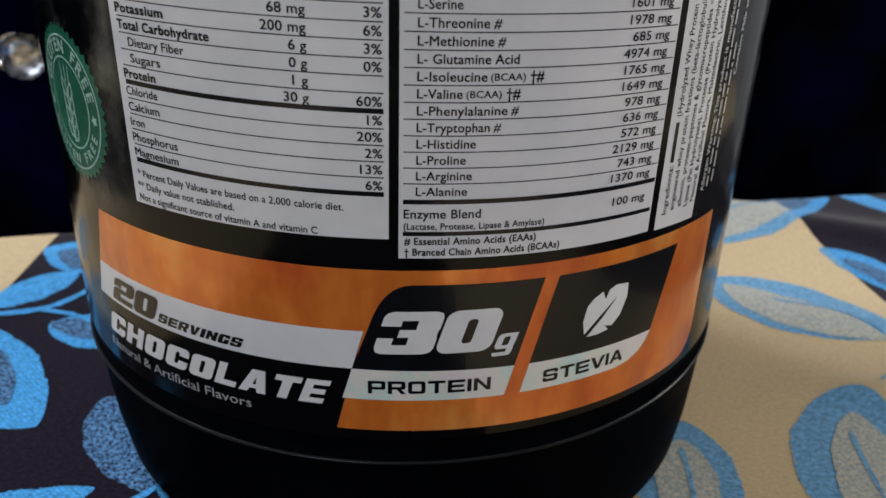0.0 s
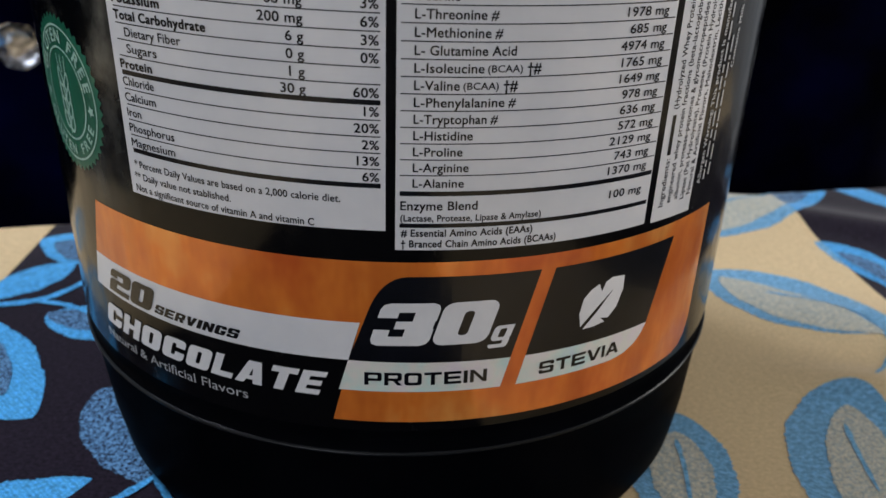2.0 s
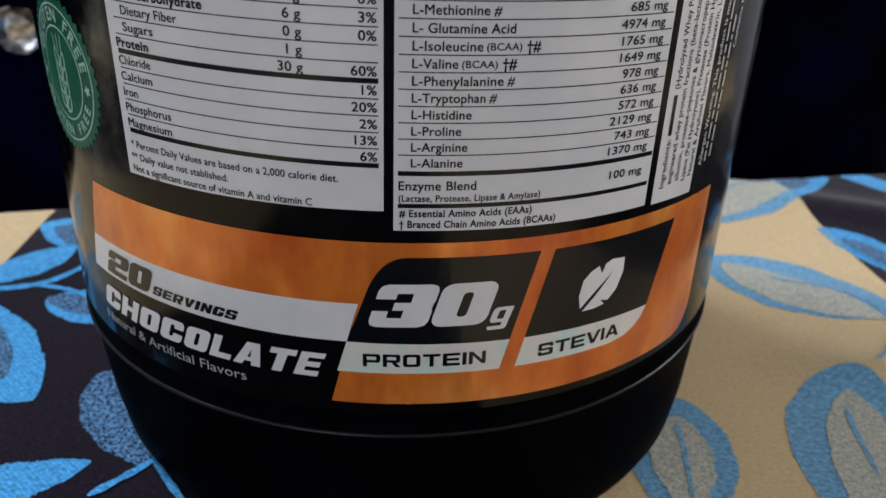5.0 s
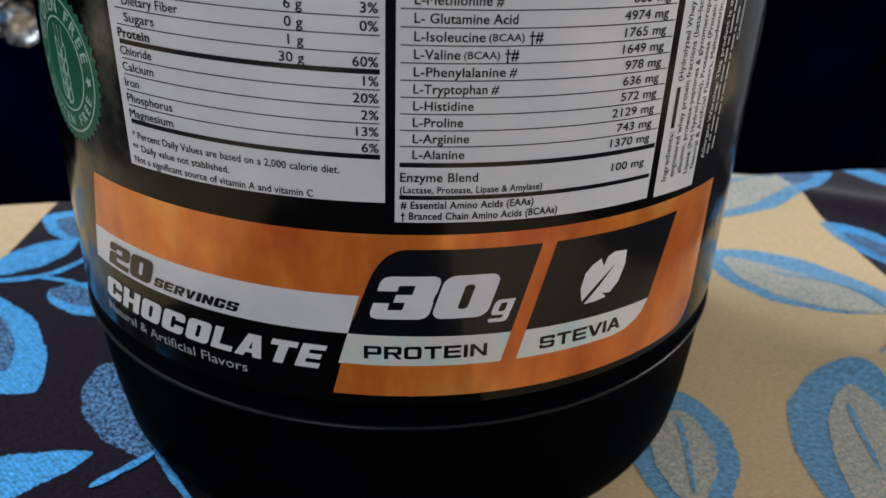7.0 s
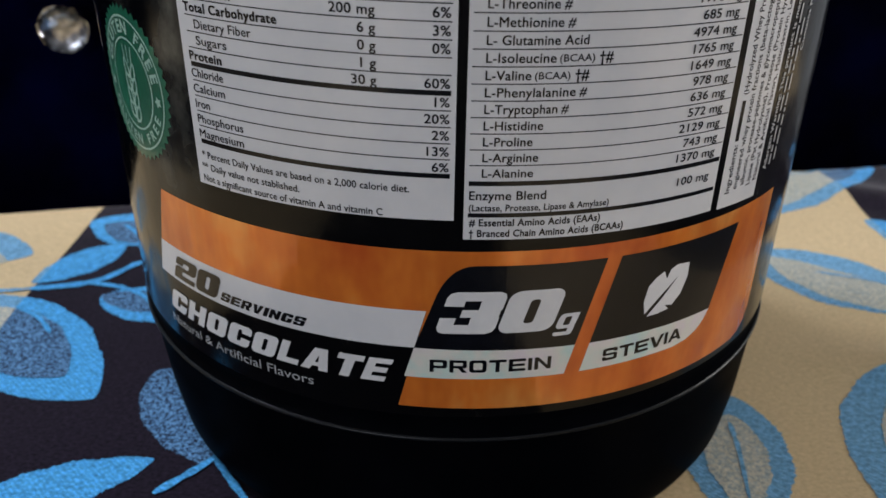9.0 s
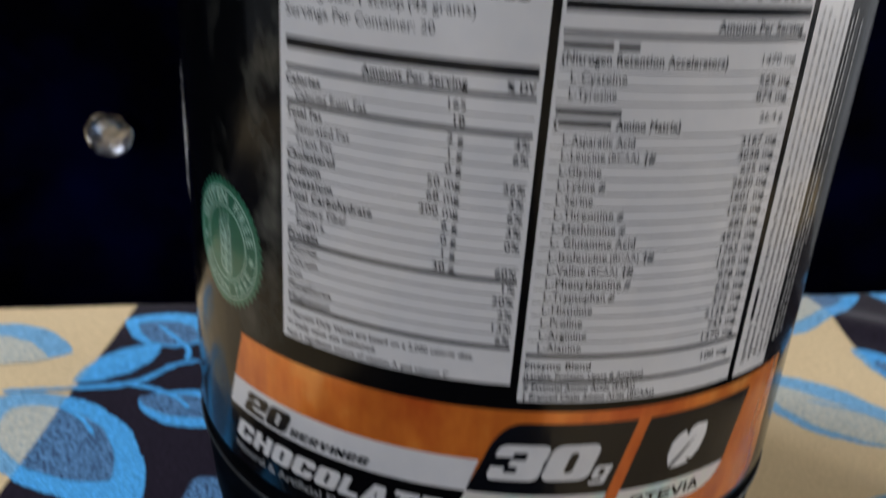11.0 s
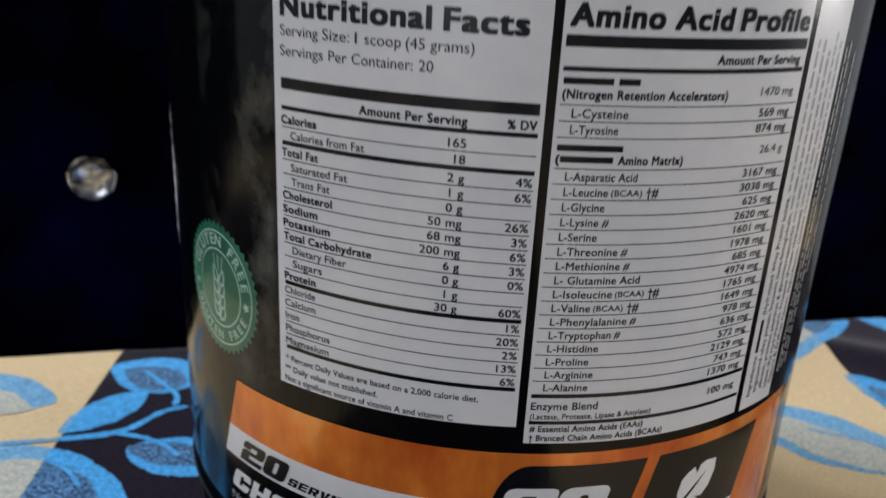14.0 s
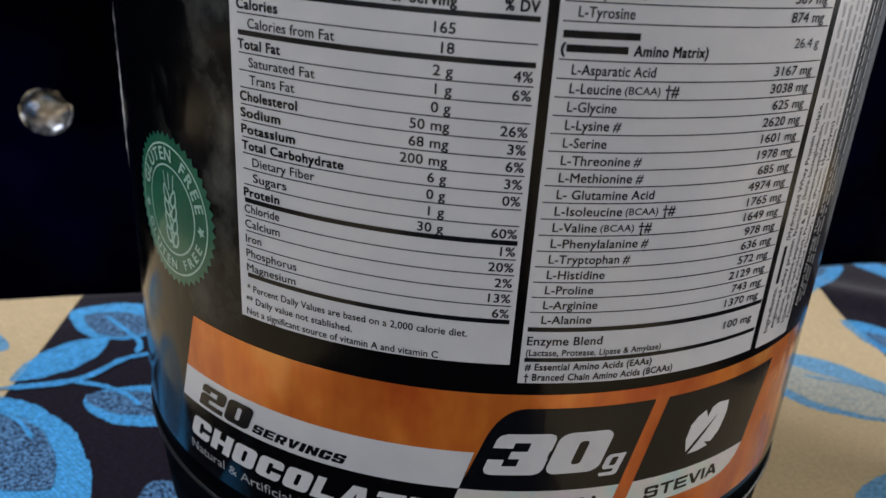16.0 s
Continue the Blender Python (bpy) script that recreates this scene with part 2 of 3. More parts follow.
def ring(name, cx, cy, r, w, material, parent, layer, n=64, squash=1.0):
    bm = bmesh.new()
    a = [bm.verts.new((x, y, 0)) for x, y in ring_points(cx, cy, r, n, 0.0, squash)]
    b = [bm.verts.new((x, y, 0)) for x, y in ring_points(cx, cy, r - w, n, 0.0, squash)]
    for k in range(n):
        bm.faces.new((a[k], a[(k + 1) % n], b[(k + 1) % n], b[k]))
    return part(name, wrap(bm, layer), material, parent)


def rounded(x0, y0, x1, y1, r, n=5):
    """A rounded rectangle, n points to a corner."""
    pts = []
    for cx, cy, a0 in ((x1 - r, y1 - r, 0), (x0 + r, y1 - r, 90), (x0 + r, y0 + r, 180), (x1 - r, y0 + r, 270)):
        pts += [(cx + r * math.cos(radians(a0 + 90 * k / (n - 1))), cy + r * math.sin(radians(a0 + 90 * k / (n - 1)))) for k in range(n)]
    return pts


def slab(x0, y0, x1, y1, cut="", r=0.14):
    """A stroke of a block letter, with some corners rounded (names such as 'tl br')."""
    pts = []
    for key, cx, cy, sx, sy in (("br", x1, y0, -1, 1), ("tr", x1, y1, -1, -1), ("tl", x0, y1, 1, -1), ("bl", x0, y0, 1, 1)):
        if key in cut:
            a, b = (cx + sx * r, cy), (cx, cy + sy * r)
            m = (cx + sx * r * 0.3, cy + sy * r * 0.3)
            pts += [a, m, b] if key in ("br", "tl") else [b, m, a]
        else:
            pts.append((cx, cy))
    return pts


def hollow(x0=0.0, y0=0.0, x1=1.0, y1=1.0, gap=None, side=0.41):
    """The strokes of a heavy O; gap leaves out its right side between two heights."""
    a = rounded(x0, y0, x1, y1, 0.2)
    b = rounded(x0 + side * (x1 - x0), y0 + 0.22 * (y1 - y0), x1 - side * (x1 - x0), y1 - 0.22 * (y1 - y0), 0.07)
    out = []
    for k in range(len(a)):
        j = (k + 1) % len(a)
        if gap and a[k][0] > 0.9 and a[j][0] > 0.9 and abs(a[k][1] - a[j][1]) > 0.3:
            lo, hi = gap
            out += [[(x1, y0 + 0.2), (x1, lo), (b[k][0], lo), (b[k][0], y0 + 0.27)], [(x1, hi), (x1, y1 - 0.2), (b[k][0], y1 - 0.27), (b[k][0], hi)]]
        else:
            out.append([a[k], a[j], b[j], b[k]])
    return out


BLOCK = {
    "O": hollow(), "0": hollow(), "C": hollow(gap=(0.4, 0.62)),
    "G": hollow(gap=(0.5, 0.64)) + [slab(0.56, 0.36, 0.65, 0.5)],
    "H": [slab(0, 0, 0.35, 1), slab(0.65, 0, 1, 1), slab(0.35, 0.38, 0.65, 0.62)],
    "L": [slab(0, 0, 0.38, 1), slab(0.38, 0, 1, 0.25)],
    "T": [slab(0, 0.75, 1, 1), slab(0.31, 0, 0.69, 0.75)],
    "E": [slab(0, 0, 0.37, 1), slab(0.37, 0.78, 1, 1), slab(0.37, 0.39, 0.93, 0.61), slab(0.37, 0, 1, 0.22)],
    "A": [[(0, 0), (0.33, 0), (0.38, 0.18), (0.44, 0.36), (0.5, 0.7), (0.5, 1), (0.27, 1)], [(1, 0), (0.67, 0), (0.62, 0.18), (0.56, 0.36), (0.5, 0.7), (0.5, 1), (0.73, 1)],
          [(0.38, 0.18), (0.62, 0.18), (0.56, 0.36), (0.44, 0.36)]],
    "S": [slab(0, 0.79, 1, 1, "tl tr"), slab(0, 0.6, 0.36, 0.79), slab(0.64, 0.67, 1, 0.79), slab(0, 0.4, 1, 0.6, "bl tr"), slab(0.64, 0.21, 1, 0.4), slab(0, 0.21, 0.36, 0.33), slab(0, 0, 1, 0.21, "bl br")],
    "2": [slab(0, 0.79, 1, 1, "tl tr"), slab(0.64, 0.58, 1, 0.79), slab(0, 0.64, 0.36, 0.79), slab(0, 0.4, 1, 0.58, "tl br"), slab(0, 0.22, 0.38, 0.4), slab(0, 0, 1, 0.22)],
    "3": [slab(0, 0.79, 1, 1, "tl tr"), slab(0.6, 0.58, 1, 0.79), slab(0, 0.66, 0.33, 0.79), slab(0.33, 0.4, 0.98, 0.58), slab(0.52, 0.22, 1, 0.4), slab(0, 0.22, 0.27, 0.38), slab(0, 0, 1, 0.22, "bl br")],
    "R": [slab(0, 0, 0.36, 1), slab(0.36, 0.78, 1, 1, "tr"), slab(0.66, 0.56, 1, 0.78), slab(0.36, 0.36, 1, 0.56, "br"), [(0.45, 0.36), (0.8, 0.36), (1, 0), (0.62, 0)]],
    "V": [[(0, 1), (0.37, 1), (0.5, 0.34), (0.5, 0), (0.3, 0)], [(1, 1), (0.63, 1), (0.5, 0.34), (0.5, 0), (0.7, 0)]],
    "I": [slab(0, 0, 1, 1)],
    "N": [slab(0, 0, 0.35, 1), slab(0.65, 0, 1, 1), [(0.35, 1), (0.35, 0.5), (0.65, 0), (0.65, 0.5)]],
    "g": hollow(y0=0.32, side=0.33) + [slab(0.67, 0.15, 1, 0.4), slab(0.67, 0.8, 1, 1), slab(0, 0, 1, 0.17, "br bl")],
}


# a lighter, wide and upright face
WIDE = {
    "P": [slab(0, 0, 0.24, 1), slab(0.24, 0.79, 1, 1, "tr"), slab(0.76, 0.53, 1, 0.79), slab(0.24, 0.32, 1, 0.53, "br")],
    "R": [slab(0, 0, 0.24, 1), slab(0.24, 0.79, 1, 1, "tr"), slab(0.76, 0.55, 1, 0.79), slab(0.24, 0.35, 1, 0.55, "br"), [(0.5, 0.35), (0.76, 0.35), (1.02, 0), (0.74, 0)]],
    "O": hollow(side=0.24), "I": [slab(0, 0, 1, 1)],
    "T": [slab(0, 0.79, 1, 1), slab(0.38, 0, 0.62, 0.79)],
    "E": [slab(0, 0, 0.25, 1), slab(0.25, 0.79, 1, 1), slab(0.25, 0.4, 0.94, 0.6), slab(0.25, 0, 1, 0.21)],
    "N": [slab(0, 0, 0.23, 1), slab(0.77, 0, 1, 1), [(0.23, 1), (0.23, 0.68), (0.77, 0), (0.77, 0.32)]],
    "S": [slab(0, 0.79, 1, 1, "tl tr"), slab(0, 0.58, 0.24, 0.79), slab(0.76, 0.68, 1, 0.79), slab(0, 0.41, 1, 0.58, "bl tr", 0.1), slab(0.76, 0.21, 1, 0.41), slab(0, 0.21, 0.24, 0.32), slab(0, 0, 1, 0.21, "bl br")],
    "V": [[(-0.05, 1), (0.22, 1), (0.5, 0.3), (0.5, 0), (0.36, 0)], [(1.05, 1), (0.78, 1), (0.5, 0.3), (0.5, 0), (0.64, 0)]],
    "A": [[(-0.05, 0), (0.21, 0), (0.29, 0.2), (0.37, 0.4), (0.5, 0.72), (0.5, 1), (0.36, 1)], [(1.05, 0), (0.79, 0), (0.71, 0.2), (0.63, 0.4), (0.5, 0.72), (0.5, 1), (0.64, 1)],
          [(0.29, 0.2), (0.71, 0.2), (0.63, 0.4), (0.37, 0.4)]],
}


def block_word(word, u0, u1, z0, z1, parent, material, lean=0.24, gap=0.1, layer=3, face=BLOCK, slim=0.42, wide=None):
    """Heavy slanted block letters between two girth places; each letter is a piece of its own."""
    wide = wide or [slim if c == "I" else 1.0 for c in word]
    unit = (u1 - u0 - lean * (z1 - z0)) / (sum(wide) + gap * (len(word) - 1))
    at = u0
    for c, w in zip(word, wide):
        bm = bmesh.new()
        for piece in face[c]:
            bm.faces.new([bm.verts.new((at + x * w * unit + lean * y * (z1 - z0), z0 + y * (z1 - z0), 0)) for x, y in piece])
        part("printed_letter", wrap(bm, layer), material, parent)
        at += (w + gap) * unit


TEXTS = []


def write(text, u, z, cap, parent, width=0.0, align="l", bold=0.0, shear=0.0, material=None, layer=3, stretch=1.08, turn=0.0, name="text_line"):
    """Queue a printed line: u is its left, right or middle end, z the middle of its capitals."""
    TEXTS.append((text, u, z, cap, parent, width, align, bold, shear, material or M_INK, layer, stretch, turn, name))


def print_texts():
    obs = []
    for text, u, z, cap, parent, width, align, bold, shear, material, layer, stretch, turn, name in TEXTS + [("H",) + (0,) * 13]:
        cu = bpy.data.curves.new("type", "FONT")
        cu.body, cu.size, cu.shear, cu.resolution_u = text, 1.0, shear, 3
        cu.space_character = 1.0 + 2.6 * bold
        obs.append(new("type", cu))
    bpy.context.view_layer.update()
    dg = bpy.context.evaluated_depsgraph_get()
    meshes = [bpy.data.meshes.new_from_object(o.evaluated_get(dg)) for o in obs]
    ys = [v.co.y for v in meshes[-1].vertices]
    height = max(ys) - min(ys)
    for spec, o, me in zip(TEXTS, obs, meshes):
        text, u, z, cap, parent, width, align, bold, shear, material, layer, stretch, turn, name = spec
        bm = bmesh.new()
        bm.from_mesh(me)
        if bold:      # heavier type: four strikes, each a hair above the last
            strikes = [bm.copy() for _ in range(3)]
            for k, b in enumerate([bm] + strikes):
                for v in b.verts:
                    v.co += Vector((bold if k % 2 else -bold, (bold if k > 1 else -bold) * 0.8, 0.0015 * k))
            for b in strikes:
                twin = bpy.data.meshes.new("type")
                b.to_mesh(twin)
                b.free()
                bm.from_mesh(twin)
                bpy.data.meshes.remove(twin)
        xs = [v.co.x for v in bm.verts]
        x0, x1 = min(xs), max(xs)
        s = cap / height
        sx = width / (x1 - x0) if width else s * stretch
        shift = {"l": 0, "r": (x1 - x0) * sx, "c": (x1 - x0) * sx / 2}[align]
        for v in bm.verts:
            v.co = Vector(((v.co.x - x0) * sx - shift, v.co.y * s - cap / 2, v.co.z))
        if turn:
            bmesh.ops.rotate(bm, verts=bm.verts, cent=(0, 0, 0), matrix=Matrix.Rotation(radians(turn), 3, "Z"))
        for v in bm.verts:
            v.co.x, v.co.y = v.co.x + u, v.co.y + z
        part(name, wrap(bm, layer, cap > 2.2), material, parent)
    for o in obs:
        bpy.data.objects.remove(o)
    for me in meshes:
        bpy.data.meshes.remove(me)


# ---- the room that closes the place ----
BED = -0.52    # floor under the bed top
floor = tagged(box("floor", (-2.2, -3.0, BED - 0.1), (2.4, 0.9, BED), M_FLOOR), kind="structure", label="pale stone tile floor round the bed", category="floor")
tagged(box("ceiling", (-2.2, -3.0, 2.2), (2.4, 0.9, 2.3), M_CEIL), kind="structure", label="plain white painted ceiling of the bedroom", category="ceiling")


def pierced(name, pieces):
    """A wall of a few slabs that leave room for an added window."""
    bm = bmesh.new()
    for lo, hi in pieces:
        got = bmesh.ops.create_cube(bm, size=1)["verts"]
        for v in got:
            v.co = Vector([a + (b - a) * (c + 0.5) for a, b, c in zip(lo, hi, v.co)])
    return tagged(part(name, bm, M_WALL), "plain painted bedroom wall closing the room", "wall", kind="structure")


pierced("wall_north", [((-2.2, 0.62, BED), (2.4, 0.72, 2.2))])
pierced("wall_west", [((-2.2, -2.9, BED), (-2.1, 0.62, 2.2))])
pierced("wall_south", [((-2.2, -3.0, BED), (-1.85, -2.9, 2.2)), ((-0.55, -3.0, BED), (2.4, -2.9, 2.2)), ((-1.85, -3.0, BED), (-0.55, -2.9, 0.1)), ((-1.85, -3.0, 1.4), (-0.55, -2.9, 2.2))])
pierced("wall_east", [((2.3, -2.9, BED), (2.4, -0.02, 2.2)), ((2.3, 0.58, BED), (2.4, 0.62, 2.2)), ((2.3, -0.02, BED), (2.4, 0.58, 0.05)), ((2.3, -0.02, 1.45), (2.4, 0.58, 2.2))])

# unseen light sources, all added: wall tube over the bed head, east and south windows
DAY = (0.87, 0.92, 1.04)
tube = tagged(new("added_tube"), "unseen tube lamp added to light from behind left", "lamp")
box("housing", (-1.2, 0.575, 1.47), (-0.1, 0.62, 1.53), M_CEIL, tube, 0.006)
area_lamp("added_tube_light", (-0.65, 0.56, 1.5), (-0.1, 0.0, 0), 1.0, 0.10, 47, DAY)
# fill lights for the tub's right edge, far cloth and label front
area_lamp("added_window_fill", (2.32, 0.28, 0.75), (0.0, 0.0, 0.2), 0.6, 1.4, 31, (0.98, 0.94, 0.92))
area_lamp("added_window_fill", (-1.2, -2.92, 0.75), (-0.1, 0.0, 0.1), 1.3, 1.3, 28, DAY)


# unseen window frames, added round the two fill lights
def window(name, wide, high, m):
    w = tagged(new(name), "unseen white framed window added round a fill light", "window", kind="structure")
    for lo, hi in (((-wide / 2 - 0.06, 0, -high / 2 - 0.06), (wide / 2 + 0.06, 0.02, -high / 2)), ((-wide / 2 - 0.06, 0, high / 2), (wide / 2 + 0.06, 0.02, high / 2 + 0.06)),
                   ((-wide / 2 - 0.06, 0, -high / 2), (-wide / 2, 0.02, high / 2)), ((wide / 2, 0, -high / 2), (wide / 2 + 0.06, 0.02, high / 2))):
        box("window_frame", lo, hi, M_CEIL, w, 0.003)
    box("window_sill", (-wide / 2 - 0.08, 0.02, -high / 2 - 0.05), (wide / 2 + 0.08, 0.09, -high / 2 - 0.02), M_CEIL, w, 0.004)
    w.matrix_world = m


window("added_window_1", 0.6, 1.4, pose(2.3, 0.28, 0.75, 0, 0, 90))
window("added_window_2", 1.3, 1.3, pose(-1.2, -2.9, 0.75))

# ---- headboard ----
TURN = math.degrees(math.atan(0.145))
HB = pose(0.0, 0.163, 0.0, 0, 0, TURN)
headboard = tagged(new("headboard"), "dark navy upholstered headboard with a crystal button", "headboard")
headboard.matrix_world = HB
BUTTON = HB.inverted() @ Vector((-0.1547, 0.143, 0.055))


def upholstery():
    bm = bmesh.new()
    nx, nz, x0, x1, z0, z1 = 320, 180, -0.95, 0.29, -0.52, 0.19
    grid = []
    for i in range(nx + 1):
        col = []
        for k in range(nz + 1):
            x, z = x0 + (x1 - x0) * i / nx, z0 + (z1 - z0) * k / nz
            d = math.hypot(x - BUTTON.x, z - BUTTON.z)
            edge = min(x - x0, x1 - x, z - z0, z1 - z)
            crease = 0.0
            if d > 1e-6:
                for way in (40, 140, 220, 320):
                    across = (x - BUTTON.x) * math.sin(radians(way)) - (z - BUTTON.z) * math.cos(radians(way))
                    along = (x - BUTTON.x) * math.cos(radians(way)) + (z - BUTTON.z) * math.sin(radians(way))
                    if along > 0:
                        crease = max(crease, math.exp(-(across / 0.007) ** 2 - (along / 0.12) ** 2))
            y = max(0.016 * math.exp(-(d / 0.03) ** 2), 0.010 * crease) + 0.03 * max(0, 1 - edge / 0.05) ** 2
            col.append(bm.verts.new((x, y, z)))
        grid.append(col)
    for i in range(nx):
        for k in range(nz):
            bm.faces.new((grid[i][k], grid[i + 1][k], grid[i + 1][k + 1], grid[i][k + 1]))
    return bm


part("upholstery", upholstery(), M_VELVET, headboard, smooth=True)
box("backing_board", (-0.95, 0.03, -0.52), (0.29, 0.07, 0.19), M_WOOD, headboard)

m, nt, b = mat("crystal", 0.015, 0.0, 0.5)
b.inputs["Base Color"].default_value = (0.96, 0.96, 0.98, 1)
b.inputs["Transmission Weight"].default_value = 1.0
b.inputs["IOR"].default_value = 1.52
M_CRYSTAL = m
M_SILVER = mottled("silver_foil_back", (0.04, 0.042, 0.045), (0.62, 0.63, 0.66), 380, 0.08, metal=1.0)


def cut_stone(rings_of, seed):
    """A faceted stone: rings of (corners, radius, depth, turn), closed by their hull."""
    shake = random.Random(seed)
    bm = bmesh.new()
    for n, r, y, off in rings_of:
        for k in range(n):
            a = 2 * math.pi * (k + off) / n
            q = r * shake.uniform(0.97, 1.03)
            bm.verts.new((q * math.cos(a), y, q * math.sin(a)))
    bmesh.ops.convex_hull(bm, input=bm.verts)
    bmesh.ops.recalc_face_normals(bm, faces=bm.faces)
    return bm


stone = part("crystal_button", cut_stone(((16, 0.0094, -0.0002, 0), (16, 0.0086, -0.0020, 0.5), (10, 0.0064, -0.0038, 0), (6, 0.0034, -0.0048, 0.5)), 3), M_CRYSTAL, headboard, "clear faceted crystal button")
stone.location = (BUTTON.x + 0.001, BUTTON.y, BUTTON.z)
back = part("button_setting", cut_stone(((16, 0.0097, 0.0001, 0), (12, 0.0072, 0.0026, 0.25), (8, 0.0042, 0.0050, 0.1), (5, 0.0012, 0.0064, 0)), 8), M_SILVER, stone, "silver foil backing")
back.location = (0, 0.0003, 0)
back.rotation_euler = (0.05, 0.2, 0.08)

# ---- bed ----
FOLDS = [(0.102, -0.004, -0.22, 0.010, 0.006), (0.20, 0.09, -0.5, 0.012, 0.004), (0.19, 0.02, -0.25, 0.010, 0.0022), (0.20, -0.03, -0.7, 0.012, 0.0025), (0.27, 0.06, 0.9, 0.016, 0.004)]


def bed_height(x, y):
    n = noise.noise(Vector((x * 9, y * 9, 0.3))) * 0.0016 + noise.noise(Vector((x * 30, y * 22, 1.7))) * 0.0006
    r = math.hypot(x, y)
    k = max(0.0, min(1.0, (r - 0.08) / 0.06))
    back = (y - (0.1160 + 0.145 * x))
    drop = 0.0
    if back > -0.005:
        s = (back + 0.005) / 0.017
        drop = 0.06 * s * s
    # soft folds where the spread lies slack beside the tub
    slack = max(0.0, min(1.0, (x - 0.078) / 0.05))
    for px, py, ang, wide, lift in FOLDS:
        ca, sa = math.cos(ang), math.sin(ang)
        across, length = -(x - px) * sa + (y - py) * ca, (x - px) * ca + (y - py) * sa
        n += slack * lift * math.exp(-(across / wide) ** 2 - (length / 0.09) ** 2)
    return n * k - drop


def bedspread():
    bm = bmesh.new()
    nx, ny = 280, 240
    grid = []
    for i in range(nx + 1):
        col = []
        for k in range(ny + 1):
            s = i / nx * 2 - 1
            q = k / ny
            along, down = 1.25 * (0.26 * s + 0.74 * s ** 3), 0.012 - 2.2 * (0.11 * q + 0.89 * q ** 3)
            over = max(abs(along) - 0.9, 0) + max(-1.93 - down, 0)
            ripple = 0.012 * math.sin(60 * (along if down < -1.93 else down)) * min(1, over * 8)
            along, down = max(-0.91, min(0.91, along)) + ripple * (1 if abs(along) > 0.9 else 0), max(-1.94, down) - (abs(ripple) if down < -1.93 else 0)
            x, y = along - 0.1435 * down, 0.1160 + 0.145 * along + 0.9897 * down
            col.append(bm.verts.new((x, y, bed_height(x, y) - over)))
        grid.append(col)
    for i in range(nx):
        for k in range(ny):
            bm.faces.new((grid[i][k], grid[i][k + 1], grid[i + 1][k + 1], grid[i + 1][k]))
    return bm


spread = tagged(new("bedspread"), "bedspread striped dark and beige with blue woven leaves", "bedspread")
part("cloth", bedspread(), M_CLOTH, spread, smooth=True)


fray = random.Random(11)


def leaf_outline(base, tip, left, right, n=90, blunt=0.72):
    bx, by = base
    tx, ty = tip
    length = math.hypot(tx - bx, ty - by)
    ux, uy = (tx - bx) / length, (ty - by) / length
    pts = []
    for side, w in ((1, left), (-1, right)):
        for k in range(n):
            q = k / n if side == 1 else 1 - k / n
            wide = w * math.sin(math.pi * q ** 0.85) ** blunt
            wide += (fray.uniform(-0.35, 0.35) + 0.25 * math.sin(23 * q + bx)) * min(1, 6 * q * (1 - q))
            px, py = bx + ux * length * q - uy * wide * side, by + uy * length * q + ux * wide * side
            pts.append((px, py))
    return pts


def on_bed(bm, lift):
    """Lay a flat drawing in millimetres on the cloth."""
    bm.normal_update()
    bmesh.ops.triangulate(bm, faces=bm.faces[:])
    for axis in (0, 1):
        lo, hi = min(v.co[axis] for v in bm.verts), max(v.co[axis] for v in bm.verts)
        no = (1, 0, 0) if axis == 0 else (0, 1, 0)
        for k in range(math.ceil(lo / 4), math.floor(hi / 4) + 1):
            bmesh.ops.bisect_plane(bm, geom=bm.verts[:] + bm.edges[:] + bm.faces[:], plane_co=(k * 4 * no[0], k * 4 * no[1], 0), plane_no=no, dist=1e-5)
    for v in bm.verts:
        x, y = v.co.x / 1000, v.co.y / 1000
        v.co = Vector((x, y, bed_height(x, y) + lift))
    for f in bm.faces:
        f.normal_update()
        if f.normal.z < 0:
            f.normal_flip()
    return bm


def bed_patch(name, points, material, parent, lift):
    bm = bmesh.new()
    bm.faces.new([bm.verts.new((x, y, 0)) for x, y in points])
    return part(name, on_bed(bm, lift), material, parent, smooth=True)


def strand(name, points, w, material, parent, lift, taper=0.6):
    """A woven stem: a smooth ribbon through a few points."""
    line = []
    n = len(points)
    for i in range(n - 1):
        p0, p1, p2, p3 = (Vector(points[max(0, min(n - 1, i + d))]) for d in (-1, 0, 1, 2))
        for k in range(8):
            s = k / 8
            line.append(0.5 * (2 * p1 + (p2 - p0) * s + (2 * p0 - 5 * p1 + 4 * p2 - p3) * s * s + (3 * p1 - p0 - 3 * p2 + p3) * s ** 3))
    line.append(Vector(points[-1]))
    bm = bmesh.new()
    pairs = []
    for i, q in enumerate(line):
        d = (line[min(i + 1, len(line) - 1)] - line[max(i - 1, 0)]).normalized()
        h = w / 2 * (1 - (1 - taper) * i / len(line)) * min(1.0, 0.3 + 0.35 * min(i, len(line) - 1 - i))
        h *= 1 + 0.16 * math.sin(5.3 * i + 2.1 * q.x) + 0.10 * math.sin(2.2 * i)
        pairs.append((bm.verts.new((q.x - d.y * h, q.y + d.x * h, 0)), bm.verts.new((q.x + d.y * h, q.y - d.x * h, 0))))
    for a, b in zip(pairs, pairs[1:]):
        bm.faces.new((a[0], a[1], b[1], b[0]))
    return part(name, on_bed(bm, lift), material, parent, smooth=True)


